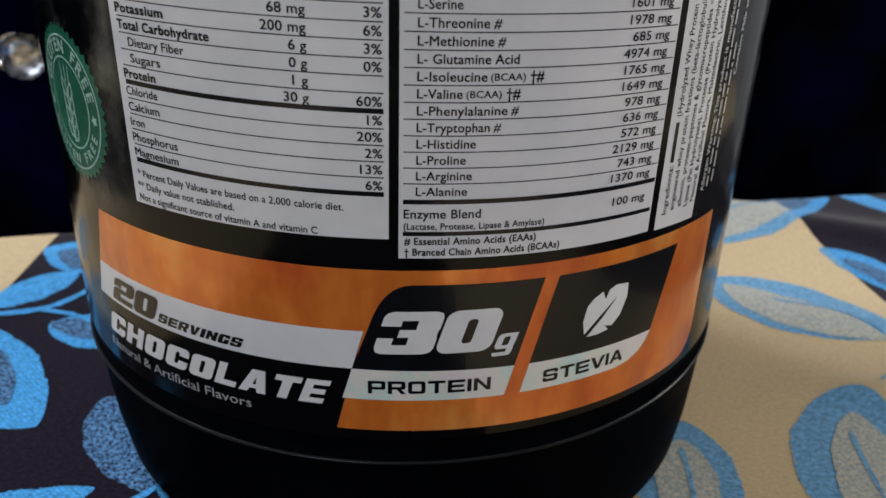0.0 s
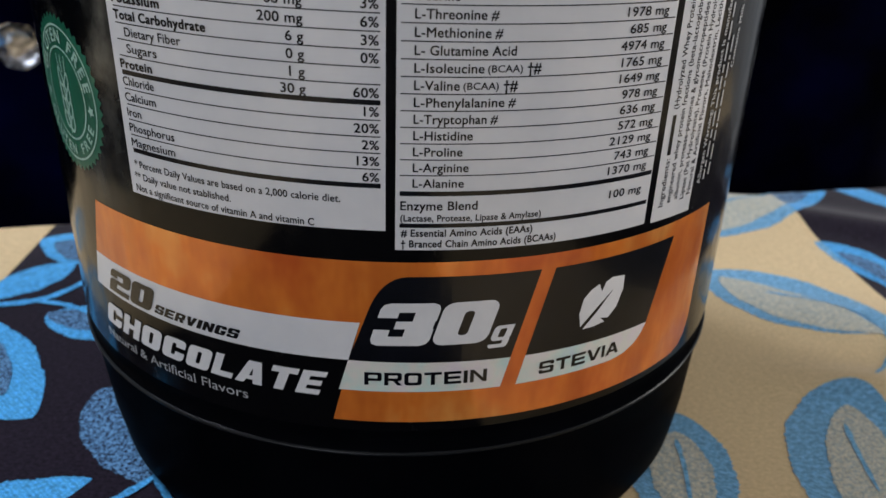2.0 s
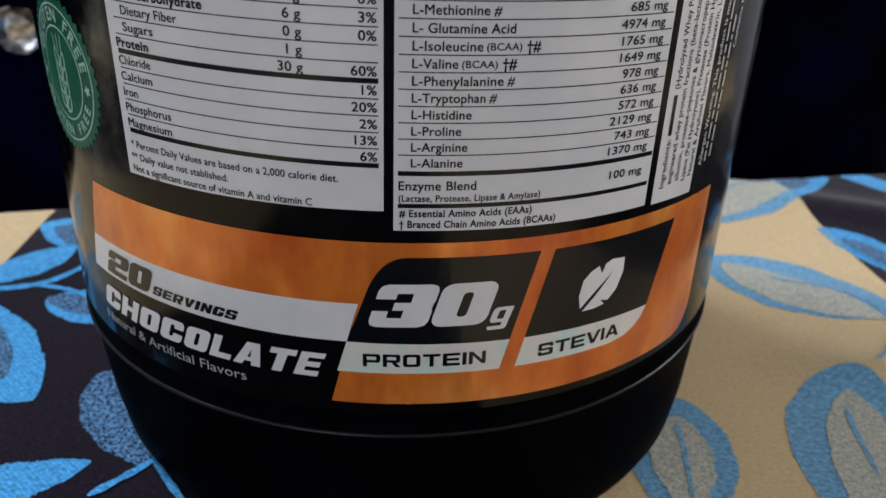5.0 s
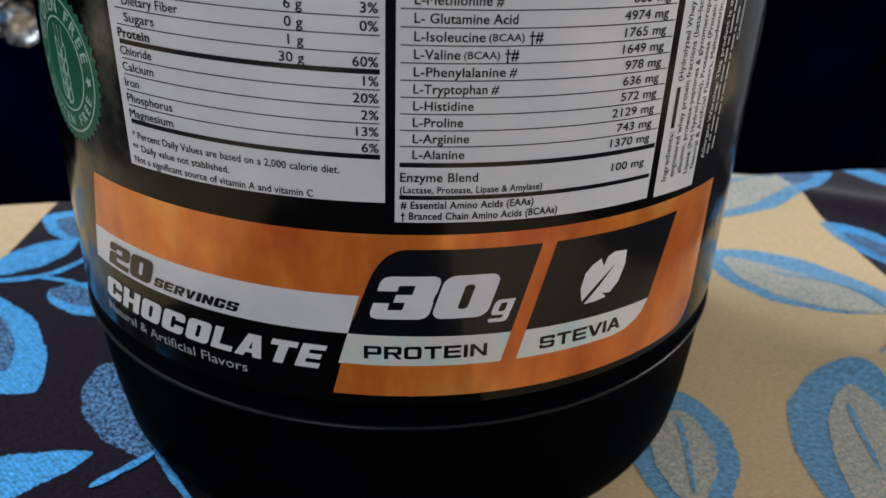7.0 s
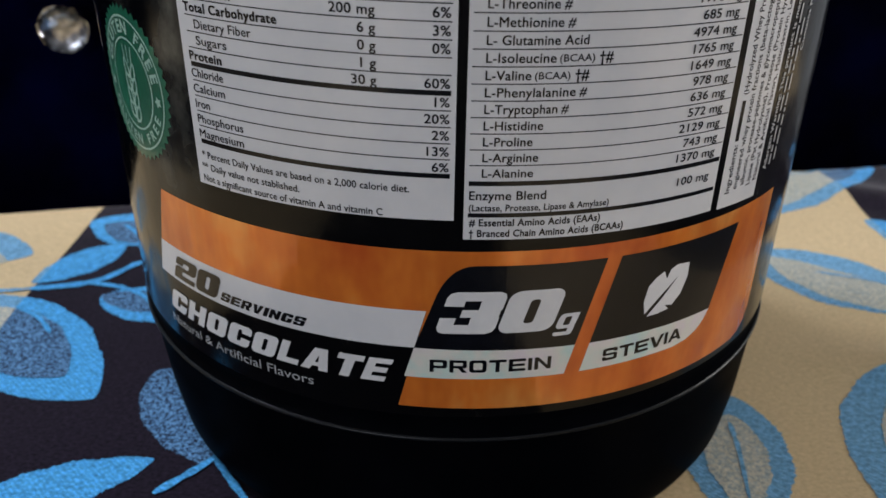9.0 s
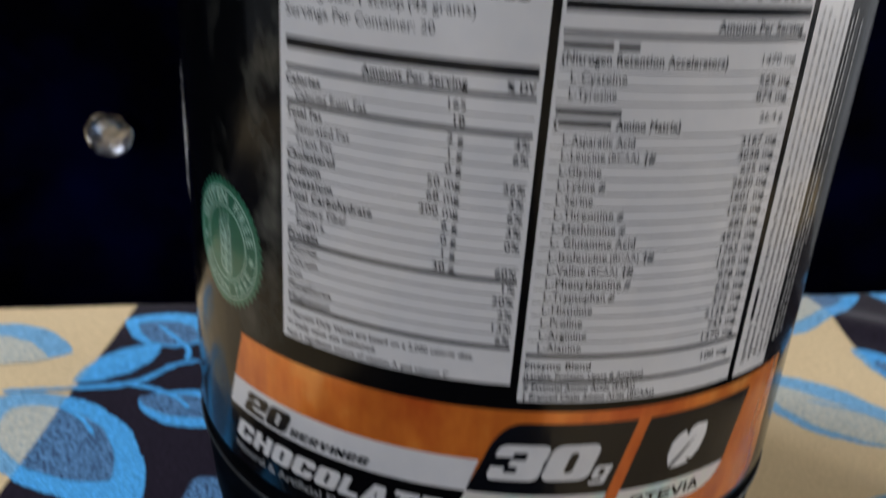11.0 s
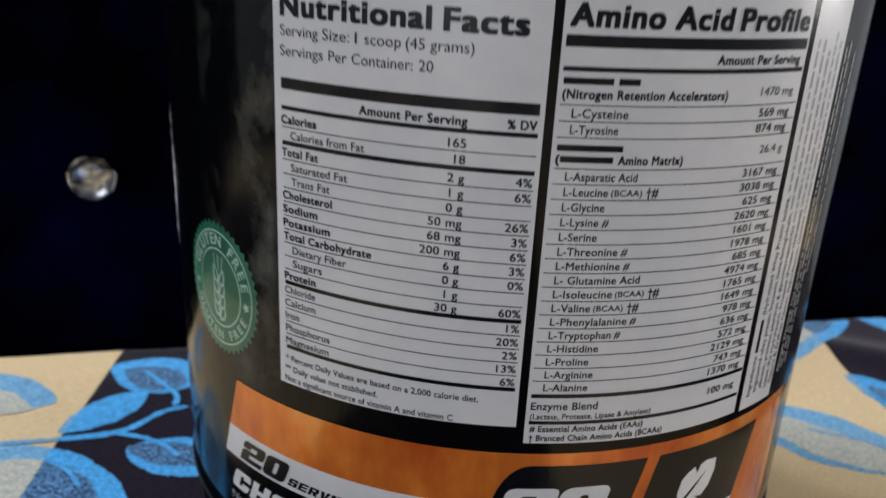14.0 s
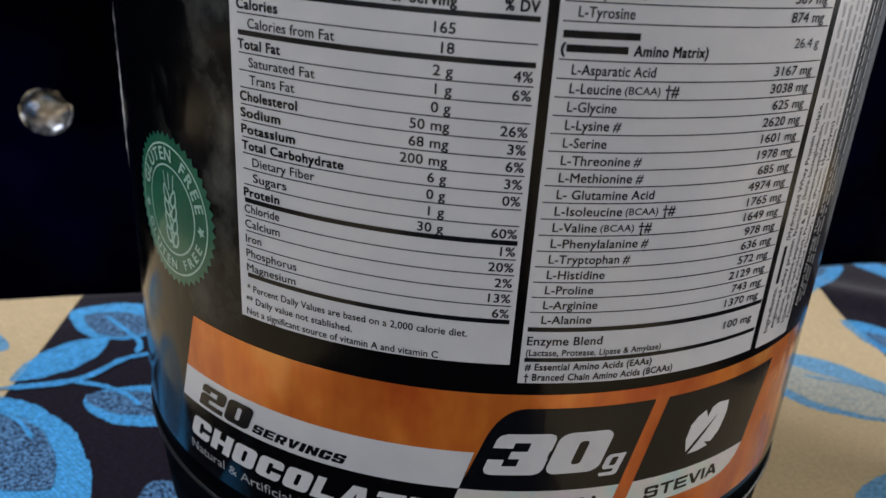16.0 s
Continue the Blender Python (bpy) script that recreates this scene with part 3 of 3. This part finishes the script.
# base, tip, width left, width right, then the speckled middle: None, "all", or its own base, tip and widths
LEAVES = [
    ((-96, 68), (-129, 80), 12, 14, ((-99, 67), (-123, 77), 8, 8)),
    ((-111, 62), (-131, 35), 7.5, 8, None),
    ((-107, 28), (-66, 22), 9, 11, ((-107, 29), (-70, 25), 4, 8)),
    ((-150, 24), (-91, -21), 19, 17, ((-143, 18), (-102, -12), 13, 12)),
    ((-78, -9), (-56, -45), 11, 9, "all"),
    ((-106, -60), (-69, -43), 7, 8, None),
    ((-190, 60), (-139, 54), 16, 14, ((-184, 59), (-145, 48), 9, 10)),
    ((112, 90), (186, 137), 26, 10, ((114, 92), (177, 134), 24, 5)),
    ((104, 60), (154, 20), 18, 18, ((110, 57), (148, 19), 7, 13)),
    ((124, -8), (96, -66), 14, 16, ((118, -17), (100, -60), 11, 6)),
    ((71, -19), (62, -66), 12, 14, ((69, -27), (63, -60), 7, 8)),
    ((158, 87), (172, 44), 14, 4, ((162, 78), (170, 50), 8, 1)),
    ((190, 146), (212, 112), 10, 3.5, None),
]
for base, tip, wl, wr, middle in LEAVES:
    if middle == "all":
        bed_patch("woven_leaf", leaf_outline(base, tip, wl, wr), M_SPECK, spread, 0.00015)
        continue
    leaf = bed_patch("woven_leaf", leaf_outline(base, tip, wl, wr), M_LEAF, spread, 0.00015)
    if middle:
        bed_patch("leaf_centre", leaf_outline(*middle), M_SPECK, leaf, 0.0003)
for pts, w in ((((-131, 31), (-112, 37), (-102, 49), (-94, 53)), 3.2), (((-99, 53), (-100, 60), (-108, 69), (-116, 77)), 2.2),
               (((-113, 36), (-104, 34), (-96, 30), (-90, 24)), 2.2), (((-66, -54), (-58, -46), (-54, -41)), 2.2), (((-55, -43), (-50, -50), (-43, -59)), 2.0)):
    strand("woven_stem", pts, w, M_LEAF, spread, 0.00045)
for pts, w in ((((122, 46), (138, 38), (148, 25), (145, 10), (131, -6)), 2.0), (((114, -24), (112, -34), (110, -48)), 1.6), (((68, -30), (67, -40), (64, -56)), 1.4), (((130, 118), (152, 130), (170, 140)), 1.5),
               (((-131, 22), (-121, 16), (-114, 8)), 1.8), (((-150, 27), (-140, 29), (-130, 31)), 2.6), (((160, 74), (165, 64), (168, 54)), 1.3)):
    strand("woven_stem", pts, w, M_LEAF, spread, 0.00045)

mattress = tagged(box("mattress", (-0.9, -1.93, -0.24), (0.9, -0.02, -0.012), M_MATTRESS, bevel=0.01), "cream mattress under the striped bedspread", "mattress")
base = tagged(box("bed_base", (-0.9, -1.93, BED), (0.9, -0.02, -0.24), M_WOOD, bevel=0.006), "dark wooden bed base standing on the floor", "bed")
for ob in (mattress, base):
    ob.matrix_world = pose(0, 0.1160, 0, 0, 0, TURN)

# ---- the tub ----
tub = tagged(new("supplement_tub"), "black plastic supplement tub with printed wrap label", "tub")
body = part("body", lathe([(0.0, 0.0006), (0.0680, 0.0006), (0.0704, 0.0018), (0.0718, 0.0050), (0.0731, 0.014), (0.0739, 0.025), (0.0744, 0.0329), (0.0750, 0.0337),
                          (0.0751, 0.0340), (0.0750, 0.0343), (0.0745, 0.0349), (0.0745, 0.0378), (0.0748, 0.039), (0.0748, 0.170), (0.0742, 0.175), (0.071, 0.181), (0.064, 0.186), (0.060, 0.187), (0.060, 0.192)]), M_PLASTIC, tub, smooth=True)
for v in body.data.vertices:      # the foot stands a little off the axis
    v.co.x += 0.0007 * max(0.0, 1 - v.co.z / 0.039)
smooth_by_angle(body, 50)
M_BEAD = mottled("polished_black_plastic", (0.004, 0.005, 0.006), (0.007, 0.008, 0.010), 90, 0.3, spec=0.25)
part("bead", lathe([(0.0746, 0.0335), (0.07515, 0.0337), (0.0753, 0.0340), (0.07515, 0.0343), (0.0746, 0.0345)]), M_BEAD, tub, "thin polished bead round the foot", smooth=True)


def lid():
    bm = lathe([(0.0, 0.191), (0.0665, 0.191), (0.067, 0.192), (0.067, 0.211), (0.0655, 0.2135), (0.060, 0.2145), (0.058, 0.213), (0.0, 0.213)], 120)
    for v in bm.verts:
        r = math.hypot(v.co.x, v.co.y)
        if r > 0.066 and round(math.atan2(v.co.y, v.co.x) / (2 * math.pi) * 120) % 2:
            v.co.x, v.co.y = v.co.x * 0.988, v.co.y * 0.988
    return bm


part("screw_lid", lid(), M_PLASTIC, tub, "ribbed black lid")

# the printed wrap label
film = bmesh.new()
n = 236
half = math.pi * 75 - 1.0
for k in range(n + 1):
    u = -half + 2 * half * k / n
    a = u / 75
    for z in (39.2, 168.0):
        film.verts.new((R * math.sin(a), -R * math.cos(a), z / 1000))
film.verts.ensure_lookup_table()
for k in range(n):
    film.faces.new([film.verts[i] for i in (2 * k, 2 * k + 2, 2 * k + 3, 2 * k + 1)])
label = part("label", film, M_FILM, tub, "glossy black printed wrap label", smooth=True)

# highlight on the tub's edge, put into the pale colour of an added ridge
M_GLINT = mottled("pale_edge_glint", (0.05, 0.05, 0.055), (0.50, 0.51, 0.54), 420, 0.12, stretch=(1, 1, 0.25), spec=0.5, coat=0.5, lo=0.40, hi=0.58)
bm = bmesh.new()
rows = []
for k in range(65):
    z, a0 = 88 + k * 0.5, -95.6 / 75
    swell = 0.00025 * min(1.0, k / 10, (64 - k) / 3) * (1 + 0.25 * math.sin(0.9 * k))
    rows.append([bm.verts.new(((R + h * swell) * math.sin(a0 + d), -(R + h * swell) * math.cos(a0 + d), z / 1000)) for d, h in ((-0.007, 0.0), (-0.004, 0.8), (0.0, 1.0), (0.004, 0.8), (0.007, 0.0))])
for p0, p1 in zip(rows, rows[1:]):
    for k in range(4):
        bm.faces.new((p0[k], p0[k + 1], p1[k + 1], p1[k]))
part("edge_glint", bm, M_GLINT, label, "thin pale ridge added for the edge highlight", smooth=True)

# colour blocks
patch("orange_block", [(-60.2, 71.8), (-63.6, 60.6), (-6.6, 60.6), (-11.4, 41.2), (59.5, 40.6), (62.2, 41.3), (64.2, 43.2), (65.3, 46.5), (65.2, 71.4)], M_ORANGE, label, 1)
patch("white_band", [(-63.6, 60.6), (-65.8, 53.35), (-8.6, 53.4), (-6.6, 60.6)], M_WHITE, label, 1)
patch("black_block", [(-8.6, 53.4), *[((1 - q) ** 2 * -5.5 + 2 * q * (1 - q) * -3.3 + q * q * 1.2, (1 - q) ** 2 * 62.2 + (1 - (1 - q) ** 2) * 69.1) for q in (0, 0.12, 0.25, 0.37, 0.5, 0.62, 0.75, 0.87, 1)], (22.8, 68.9), (18.5, 52.9)], M_INK, label, 2)
patch("white_band", [(-8.6, 53.4), (-10.3, 47.5), (17.0, 47.2), (18.5, 52.9)], M_PEARL, label, 2)
patch("black_block", [(21.2, 52.8), (25.4, 68.8), (52.4, 68.6), (47.9, 52.4)], M_INK, label, 2)
patch("white_band", [(21.2, 52.8), (19.8, 47.2), (39.5, 47.1), (42.7, 47.6), (45.2, 48.8), (46.8, 50.4), (47.9, 52.4)], M_PEARL, label, 2)
patch("leaf_symbol", [(40.0, 64.4), (40.1, 61.7), (39.0, 58.5), (37.3, 56.7), (35.6, 57.1), (36.6, 56.1), (34.3, 55.7), (31.9, 55.7), (34.9, 58.8), (37.8, 62.3), (34.4, 59.3), (31.4, 56.3),
                      (30.9, 58.9), (31.5, 61.8), (32.9, 63.2), (34.5, 64.0), (35.2, 62.4), (35.9, 64.1), (37.3, 64.7)], M_WHITE_INK, label, 3)
block_word("30", -5.3, 16.3, 56.5, 64.4, label, M_WHITE_INK, lean=0.3, gap=0.05, wide=(1.04, 1.0))
block_word("g", 14.1, 18.9, 55.2, 59.4, label, M_WHITE_INK, lean=0.34)
block_word("PROTEIN", -6.0, 14.5, 48.75, 51.25, label, M_INK, lean=0, gap=0.14, face=WIDE, slim=0.24)
block_word("STEVIA", 24.0, 41.0, 48.4, 50.9, label, M_INK, lean=0, gap=0.14, face=WIDE, slim=0.24)
block_word("20", -60.2, -45.1, 54.1, 59.2, label, M_INK, lean=0.4, gap=0.06, wide=(1.1, 1.0))
block_word("SERVINGS", -46.1, -27.1, 54.4, 56.3, label, M_INK, lean=0.45, gap=0.14)
block_word("CHOCOLATE", -63.7, -12.0, 45.9, 50.65, label, M_WHITE_INK, lean=0.38, gap=0.13, wide=(1.06, 1.0, 1.0, 1.0, 0.98, 0.82, 1.0, 0.9, 0.8))
write("Natural & Artificial Flavors", -63.8, 43.5, 1.9, label, width=37.0, material=M_PALE)
for word, u0, u1 in (("are", -29.9, -26.5), ("before", -25.4, -18.3), ("or", -17.4, -15.2), ("after", -14.1, -8.7), ("training,", -7.7, 1.4), ("for", 2.5, 5.6), ("breakfast,", 6.6, 18.2),
                     ("before", 19.3, 26.6), ("bed", 27.7, 32.0), ("or", 33.0, 35.3), ("between", 36.2, 45.8), ("meals.", 47.0, 54.2)):
    write(word, u0, 155.2, 2.0, label, width=u1 - u0, shear=0.12, material=M_WHITE_INK)

# nutrition panel
nutrition = patch("nutrition_panel", [(-47.1, 76.9), (-2.5, 76.9), (-2.4, 148.6), (-46.8, 148.9)], M_WHITE, label, 1)
L0, V0, D0 = -45.4, -13.7, -3.4
for word, u0, u1 in (("Nutritional", -45.3, -19.7), ("Facts", -18.0, -5.6)):
    write(word, u0, 142.9, 3.1, label, width=u1 - u0, bold=0.042)
for word, u0, u1 in (("Serving", -45.3, -38.0), ("Size:", -37.2, -32.5), ("1", -31.6, -31.25), ("scoop", -30.0, -24.2), ("(45 grams)", -23.5, -13.3)):
    write(word, u0, 139.1, 1.6, label, width=u1 - u0)
for word, u0, u1 in (("Servings", -45.4, -37.1), ("Per", -36.1, -32.9), ("Container:", -32.1, -22.3), ("20", -21.4, -19.2)):
    write(word, u0, 136.0, 1.6, label, width=u1 - u0)
bar("rule", L0, -3.2, 130.9, 1.8, label)
write("Amount Per Serving", -30.8, 128.5, 1.35, label, width=17.1, bold=0.032)
write("% DV", D0, 128.5, 1.35, label, width=4.4, align="r", bold=0.032)
bar("rule", L0, -3.2, 127.0, 0.7, label)
NUTRIENTS = [("Calories", "165", "", 1), ("Calories from Fat", "18", "", 0), ("Total Fat", "2 g", "4%", 1), ("Saturated Fat", "1 g", "6%", 0), ("Trans Fat", "0 g", "", 0),
             ("Cholesterol", "50 mg", "26%", 1), ("Sodium", "68 mg", "3%", 1), ("Potassium", "200 mg", "6%", 1), ("Total Carbohydrate", "6 g", "3%", 1), ("Dietary Fiber", "0 g", "0%", 0),
             ("Sugars", "1 g", "", 0), ("Protein", "30 g", "60%", 1), ("Chloride", "", "1%", 2), ("Calcium", "", "20%", 2), ("Iron", "", "2%", 2), ("Phosphorus", "", "13%", 2), ("Magnesium", "", "6%", 2)]
WIDTHS = {"Calories": 7.1, "Calories from Fat": 13.8, "Total Fat": 7.4, "Saturated Fat": 10.9, "Trans Fat": 7.7, "Cholesterol": 10.0, "Sodium": 7.2, "Potassium": 9.6, "Total Carbohydrate": 17.2,
          "Dietary Fiber": 10.8, "Sugars": 6.1, "Protein": 6.7, "Chloride": 6.6, "Calcium": 6.6, "Iron": 3.1, "Phosphorus": 9.5, "Magnesium": 9.3, "L-Leucine": 7.0, "L-Isoleucine": 9.8, "L-Valine": 6.4,
          "L-Threonine": 9.8, "L-Methionine": 10.5, "L- Glutamine Acid": 14.3, "L-Phenylalanine": 13.0, "L-Tryptophan": 10.5, "L-Histidine": 8.6, "L-Proline": 7.2, "L-Arginine": 8.2, "L-Alanine": 7.6, "L-Cysteine": 8.7}
z = 125.12
for title, amount, share, kind in NUTRIENTS:
    write(title, -45.5 if kind else -43.6, z, 1.3, label, width=WIDTHS.get(title, 0), bold=0.034 if kind == 1 else 0.010)
    if amount:
        write(amount, V0, z, 1.35, label, align="r", bold=0.014)
    if share:
        write(share, D0, z, 1.35, label, align="r", bold=0.014)
    thick = title in ("Calories from Fat", "Protein", "Magnesium")
    bar("rule", L0, -3.2, z - (1.35 if thick else 1.22), 0.75 if thick else 0.17, label)
    z -= {"Calories": 2.5, "Calories from Fat": 2.89, "Protein": 2.68}.get(title, 2.45 if kind == 2 else 2.42)
write("* Percent Daily Values are based on a 2,000 calorie diet.", -45.6, 81.85, 1.15, label, width=36.4, bold=0.010)
write("** Daily value not stablished.", -45.9, 79.75, 1.15, label, width=19.2, bold=0.010)
write("Not a significant source of vitamin A and vitamin C", -45.9, 77.7, 1.15, label, width=32.6, bold=0.010)

# amino acid panel
patch("amino_acid_panel", [(-1.05, 73.75), (43.0, 73.3), (43.3, 148.4), (-0.95, 148.4)], M_WHITE, label, 1)
for word, u0, u1 in (("Amino", -0.1, 14.1), ("Acid", 15.6, 25.7), ("Profile", 27.0, 42.4)):
    write(word, u0, 144.6, 3.1, label, width=u1 - u0, bold=0.042, shear=0.05)
bar("rule", -0.4, 42.8, 141.0, 1.7, label)
write("Amount Per Serving", 41.6, 138.7, 1.35, label, width=17.8, align="r", bold=0.032)
bar("rule", -0.4, 42.8, 137.05, 0.7, label)
for u0, u1 in ((-0.2, 7.3), (8.1, 11.4)):
    bar("blank_bar", u0, u1, 135.35, 0.95, label, M_INK, 3)
write("(Nitrogen Retention Accelerators)", -0.2, 133.45, 1.3, label, width=27.0, bold=0.034)
write("1470 mg", 41.4, 133.9, 1.3, label, align="r", stretch=1.25)
AMINO = [("L-Cysteine", "569 mg"), ("L-Tyrosine", "874 mg"), None, ("L-Asparatic Acid", "3167 mg"), ("L-Leucine (BCAA) \u2020#", "3038 mg"), ("L-Glycine", "625 mg"), ("L-Lysine #", "2620 mg"),
         ("L-Serine", "1601 mg"), ("L-Threonine #", "1978 mg"), ("L-Methionine #", "685 mg"), ("L- Glutamine Acid", "4974 mg"), ("L-Isoleucine (BCAA) \u2020#", "1765 mg"),
         ("L-Valine (BCAA) \u2020#", "1649 mg"), ("L-Phenylalanine #", "978 mg"), ("L-Tryptophan #", "636 mg"), ("L-Histidine", "572 mg"), ("L-Proline", "2129 mg"), ("L-Arginine", "743 mg"), ("L-Alanine", "1370 mg")]
z = 131.85
bar("rule", -0.4, 42.8, z, 0.16, label)
for row in AMINO:
    if row is None:
        bar("blank_bar", -0.2, 10.0, z - 1.55, 0.95, label, M_INK, 3)
        write("(", -0.3, z - 3.3, 1.3, label, bold=0.034)
        bar("blank_bar", 0.4, 8.6, z - 3.3, 0.95, label, M_INK, 3)
        write("Amino Matrix)", 9.4, z - 3.3, 1.3, label, width=10.9, bold=0.034)
        write("26.4 g", 41.4, z - 2.2, 1.3, label, align="r", stretch=1.25)
        z -= 4.75
    else:
        head, _, tail = row[0].partition(" (BCAA)")
        head, _, mark = head.partition(" #")
        wide = WIDTHS.get(head, 0.68 * len(head) + 0.6)
        write(head, 1.45, z - 1.2, 1.3, label, width=wide, bold=0.014)
        if tail:
            write("(BCAA)", 1.45 + wide + 0.5, z - 1.25, 1.0, label, width=5.1, bold=0.01)
            write(tail.strip(), 1.45 + wide + 6.3, z - 1.2, 1.5, label, width=2.1, bold=0.02)
        elif row[0].endswith("#"):
            write("#", 1.45 + wide + 0.55, z - 1.2, 1.3, label, width=1.15, bold=0.012, shear=0.15)
        write(row[1], 41.2, z - 1.2, 1.3, label, align="r", stretch=1.26, bold=0.012)
        z -= 2.85 if row[0] == "L-Alanine" else 2.425
    last = row is not None and row[0] == "L-Alanine"
    bar("rule", -0.4, 42.8, z, 0.75 if last else 0.16, label)
write("Enzyme Blend", -0.3, 81.1, 1.4, label, width=11.6, bold=0.014)
write("(Lactase, Protease, Lipase & Amylase)", -0.3, 79.1, 1.05, label, width=21.9, bold=0.014)
write("100 mg", 40.8, 80.6, 1.3, label, align="r", stretch=1.25, bold=0.012)
bar("rule", -0.4, 42.6, 77.85, 0.7, label)
write("# Essential Amino Acids (EAAs)", -0.2, 76.65, 1.15, label, width=20.6, bold=0.022)
write("\u2020 Branced Chain Amino Acids (BCAAs)", -0.2, 74.85, 1.15, label, width=24.8, bold=0.022)

# ingredients panel: lines too small to read, running upwards
patch("ingredients_panel", [(44.6, 73.0), (55.9, 72.6), (56.5, 148.2), (44.8, 148.3)], M_WHITE, label, 1)
rng = random.Random(4)
M_FAINT = mottled("faint_grey_ink", (0.28, 0.28, 0.29), (0.40, 0.40, 0.41), 300, 0.3, coat=0.3)
LINES = [("Ingredients:", 75.5, 8.6), ("engineered whey protein fractions (beta-lactoglobulin,", 75.8, 36.0), ("albumin, protease-peptones & glycomacropeptides", 76.0, 33.0),
         ("Lipase (Pat Hydrolysate), Proteose (Protein Hydrolysis)", 75.6, 36.0), ("Natural & Artificial Flavors, Maltodextrin, Lecithin", 76.0, 34.0)]
def illegible(u, z, top, material, half=0.34):
    """A line of upward print too small to read: one short bar for each word."""
    bm = bmesh.new()
    while z < top:
        w = rng.uniform(0.7, 3.2)
        bm.faces.new([bm.verts.new((u + dx, z + dy, 0)) for dx, dy in ((-half, 0), (half, 0), (half, w), (-half, w))])
        z += w + rng.uniform(0.4, 0.6)
    part("text_line", wrap(bm, 2), material, label)


for k, (words, z, w) in enumerate(LINES):
    u = 46.6 + 2.0 * k
    write(words, u, z, 1.2, label, width=w, turn=90, layer=2, bold=0.008)
    z += w + 0.7
    if k == 0:
        bar("blank_bar", u - 0.45, u + 0.45, z + 3.4, 6.8, label, M_INK, 2)
        write("(Hydrolyzed Whey Protein Isolate,", u, z + 7.8, 1.2, label, width=22.5, turn=90, layer=2, bold=0.008)
        z += 31.2
    illegible(u, z, 142.0 - 1.3 * (k % 3), M_FAINT)
# allergen note in pale print beside it
for k, (words, z, w, top) in enumerate((("Allergen Warning: This product is manufactured", 77.0, 36.0, 140.0), ("", 77.5, 0.0, 138.0), ("", 78.0, 0.0, 101.0), ("Contains Milk and Soy", 97.0, 17.0, 139.0))):
    u = 57.9 + 1.75 * k
    if words:
        write(words, u, z, 1.15, label, width=w, turn=90, layer=2, bold=0.03, material=M_PALE)
        z += w + 0.7
    illegible(u, z, top, M_PALE, 0.3)

# gluten free badge
CX, CY, SQ = -65.2, 89.7, 0.95
badge = patch("badge", ring_points(CX, CY, 12.6, 88, 0.9, SQ), M_GREEN, label, 1, "green round saw-edged badge")
ring("badge_ring", CX, CY, 11.6, 0.35, M_MINT, label, 2, 64, SQ)
ring("badge_ring", CX, CY, 8.0, 0.35, M_MINT, label, 2, 64, SQ)
for i, ch in enumerate("GLUTEN FREE"):
    a = 158 - i * 14.2
    if ch != " ":
        write(ch, CX + SQ * 9.75 * math.cos(radians(a)), CY + 9.75 * math.sin(radians(a)), 2.1, label, align="c", turn=a - 90, bold=0.03, material=M_MINT, name="badge_letter")
for i, ch in enumerate("GLUTEN FREE"):
    a = 208 + i * 12.4
    if ch != " ":
        write(ch, CX + SQ * 9.75 * math.cos(radians(a)), CY + 9.75 * math.sin(radians(a)), 1.7, label, align="c", turn=a + 90, bold=0.03, material=M_MINT, name="badge_letter")
for a in (-7, 187):
    patch("badge_star", ring_points(CX + SQ * 9.75 * math.cos(radians(a)), CY + 9.75 * math.sin(radians(a)), 0.55, 10, 0.5), M_MINT, label, 3)
def grain(cx, cy, side):
    """A grain of wheat in outline, leaning out from the stalk."""
    bm = bmesh.new()
    loops = []
    for w, h in ((1.0, 1.75), (0.52, 1.2)):
        loop = []
        for k in range(16):
            a = 2 * math.pi * k / 16
            x, y = w * math.cos(a) * (1 - 0.35 * math.sin(a)), h * math.sin(a)
            loop.append(bm.verts.new((cx + side * (x + 0.32 * y), cy + y - 0.1 * x, 0)))
        loops.append(loop)
    for k in range(16):
        bm.faces.new((loops[0][k], loops[0][(k + 1) % 16], loops[1][(k + 1) % 16], loops[1][k]))
    return part("wheat_grain", wrap(bm, 2), M_MINT, label)


for k in range(4):
    for s in (-1, 1):
        grain(CX + s * 1.15, CY + 2.7 - 2.4 * k - (0.5 if s > 0 else 0.0), s)
for s in (-1, 0, 1):
    patch("wheat_awn", [(CX + s * 1.2 - 0.15, CY + 3.6), (CX + s * 1.2 + 0.15, CY + 3.6), (CX + s * 1.7 + 0.15, CY + 6.6), (CX + s * 1.7 - 0.15, CY + 6.6)], M_MINT, label, 2)
patch("wheat_stalk", [(CX - 0.16, CY - 7.0), (CX + 0.16, CY - 7.0), (CX + 0.16, CY - 4.0), (CX - 0.16, CY - 4.0)], M_MINT, label, 2)

print_texts()
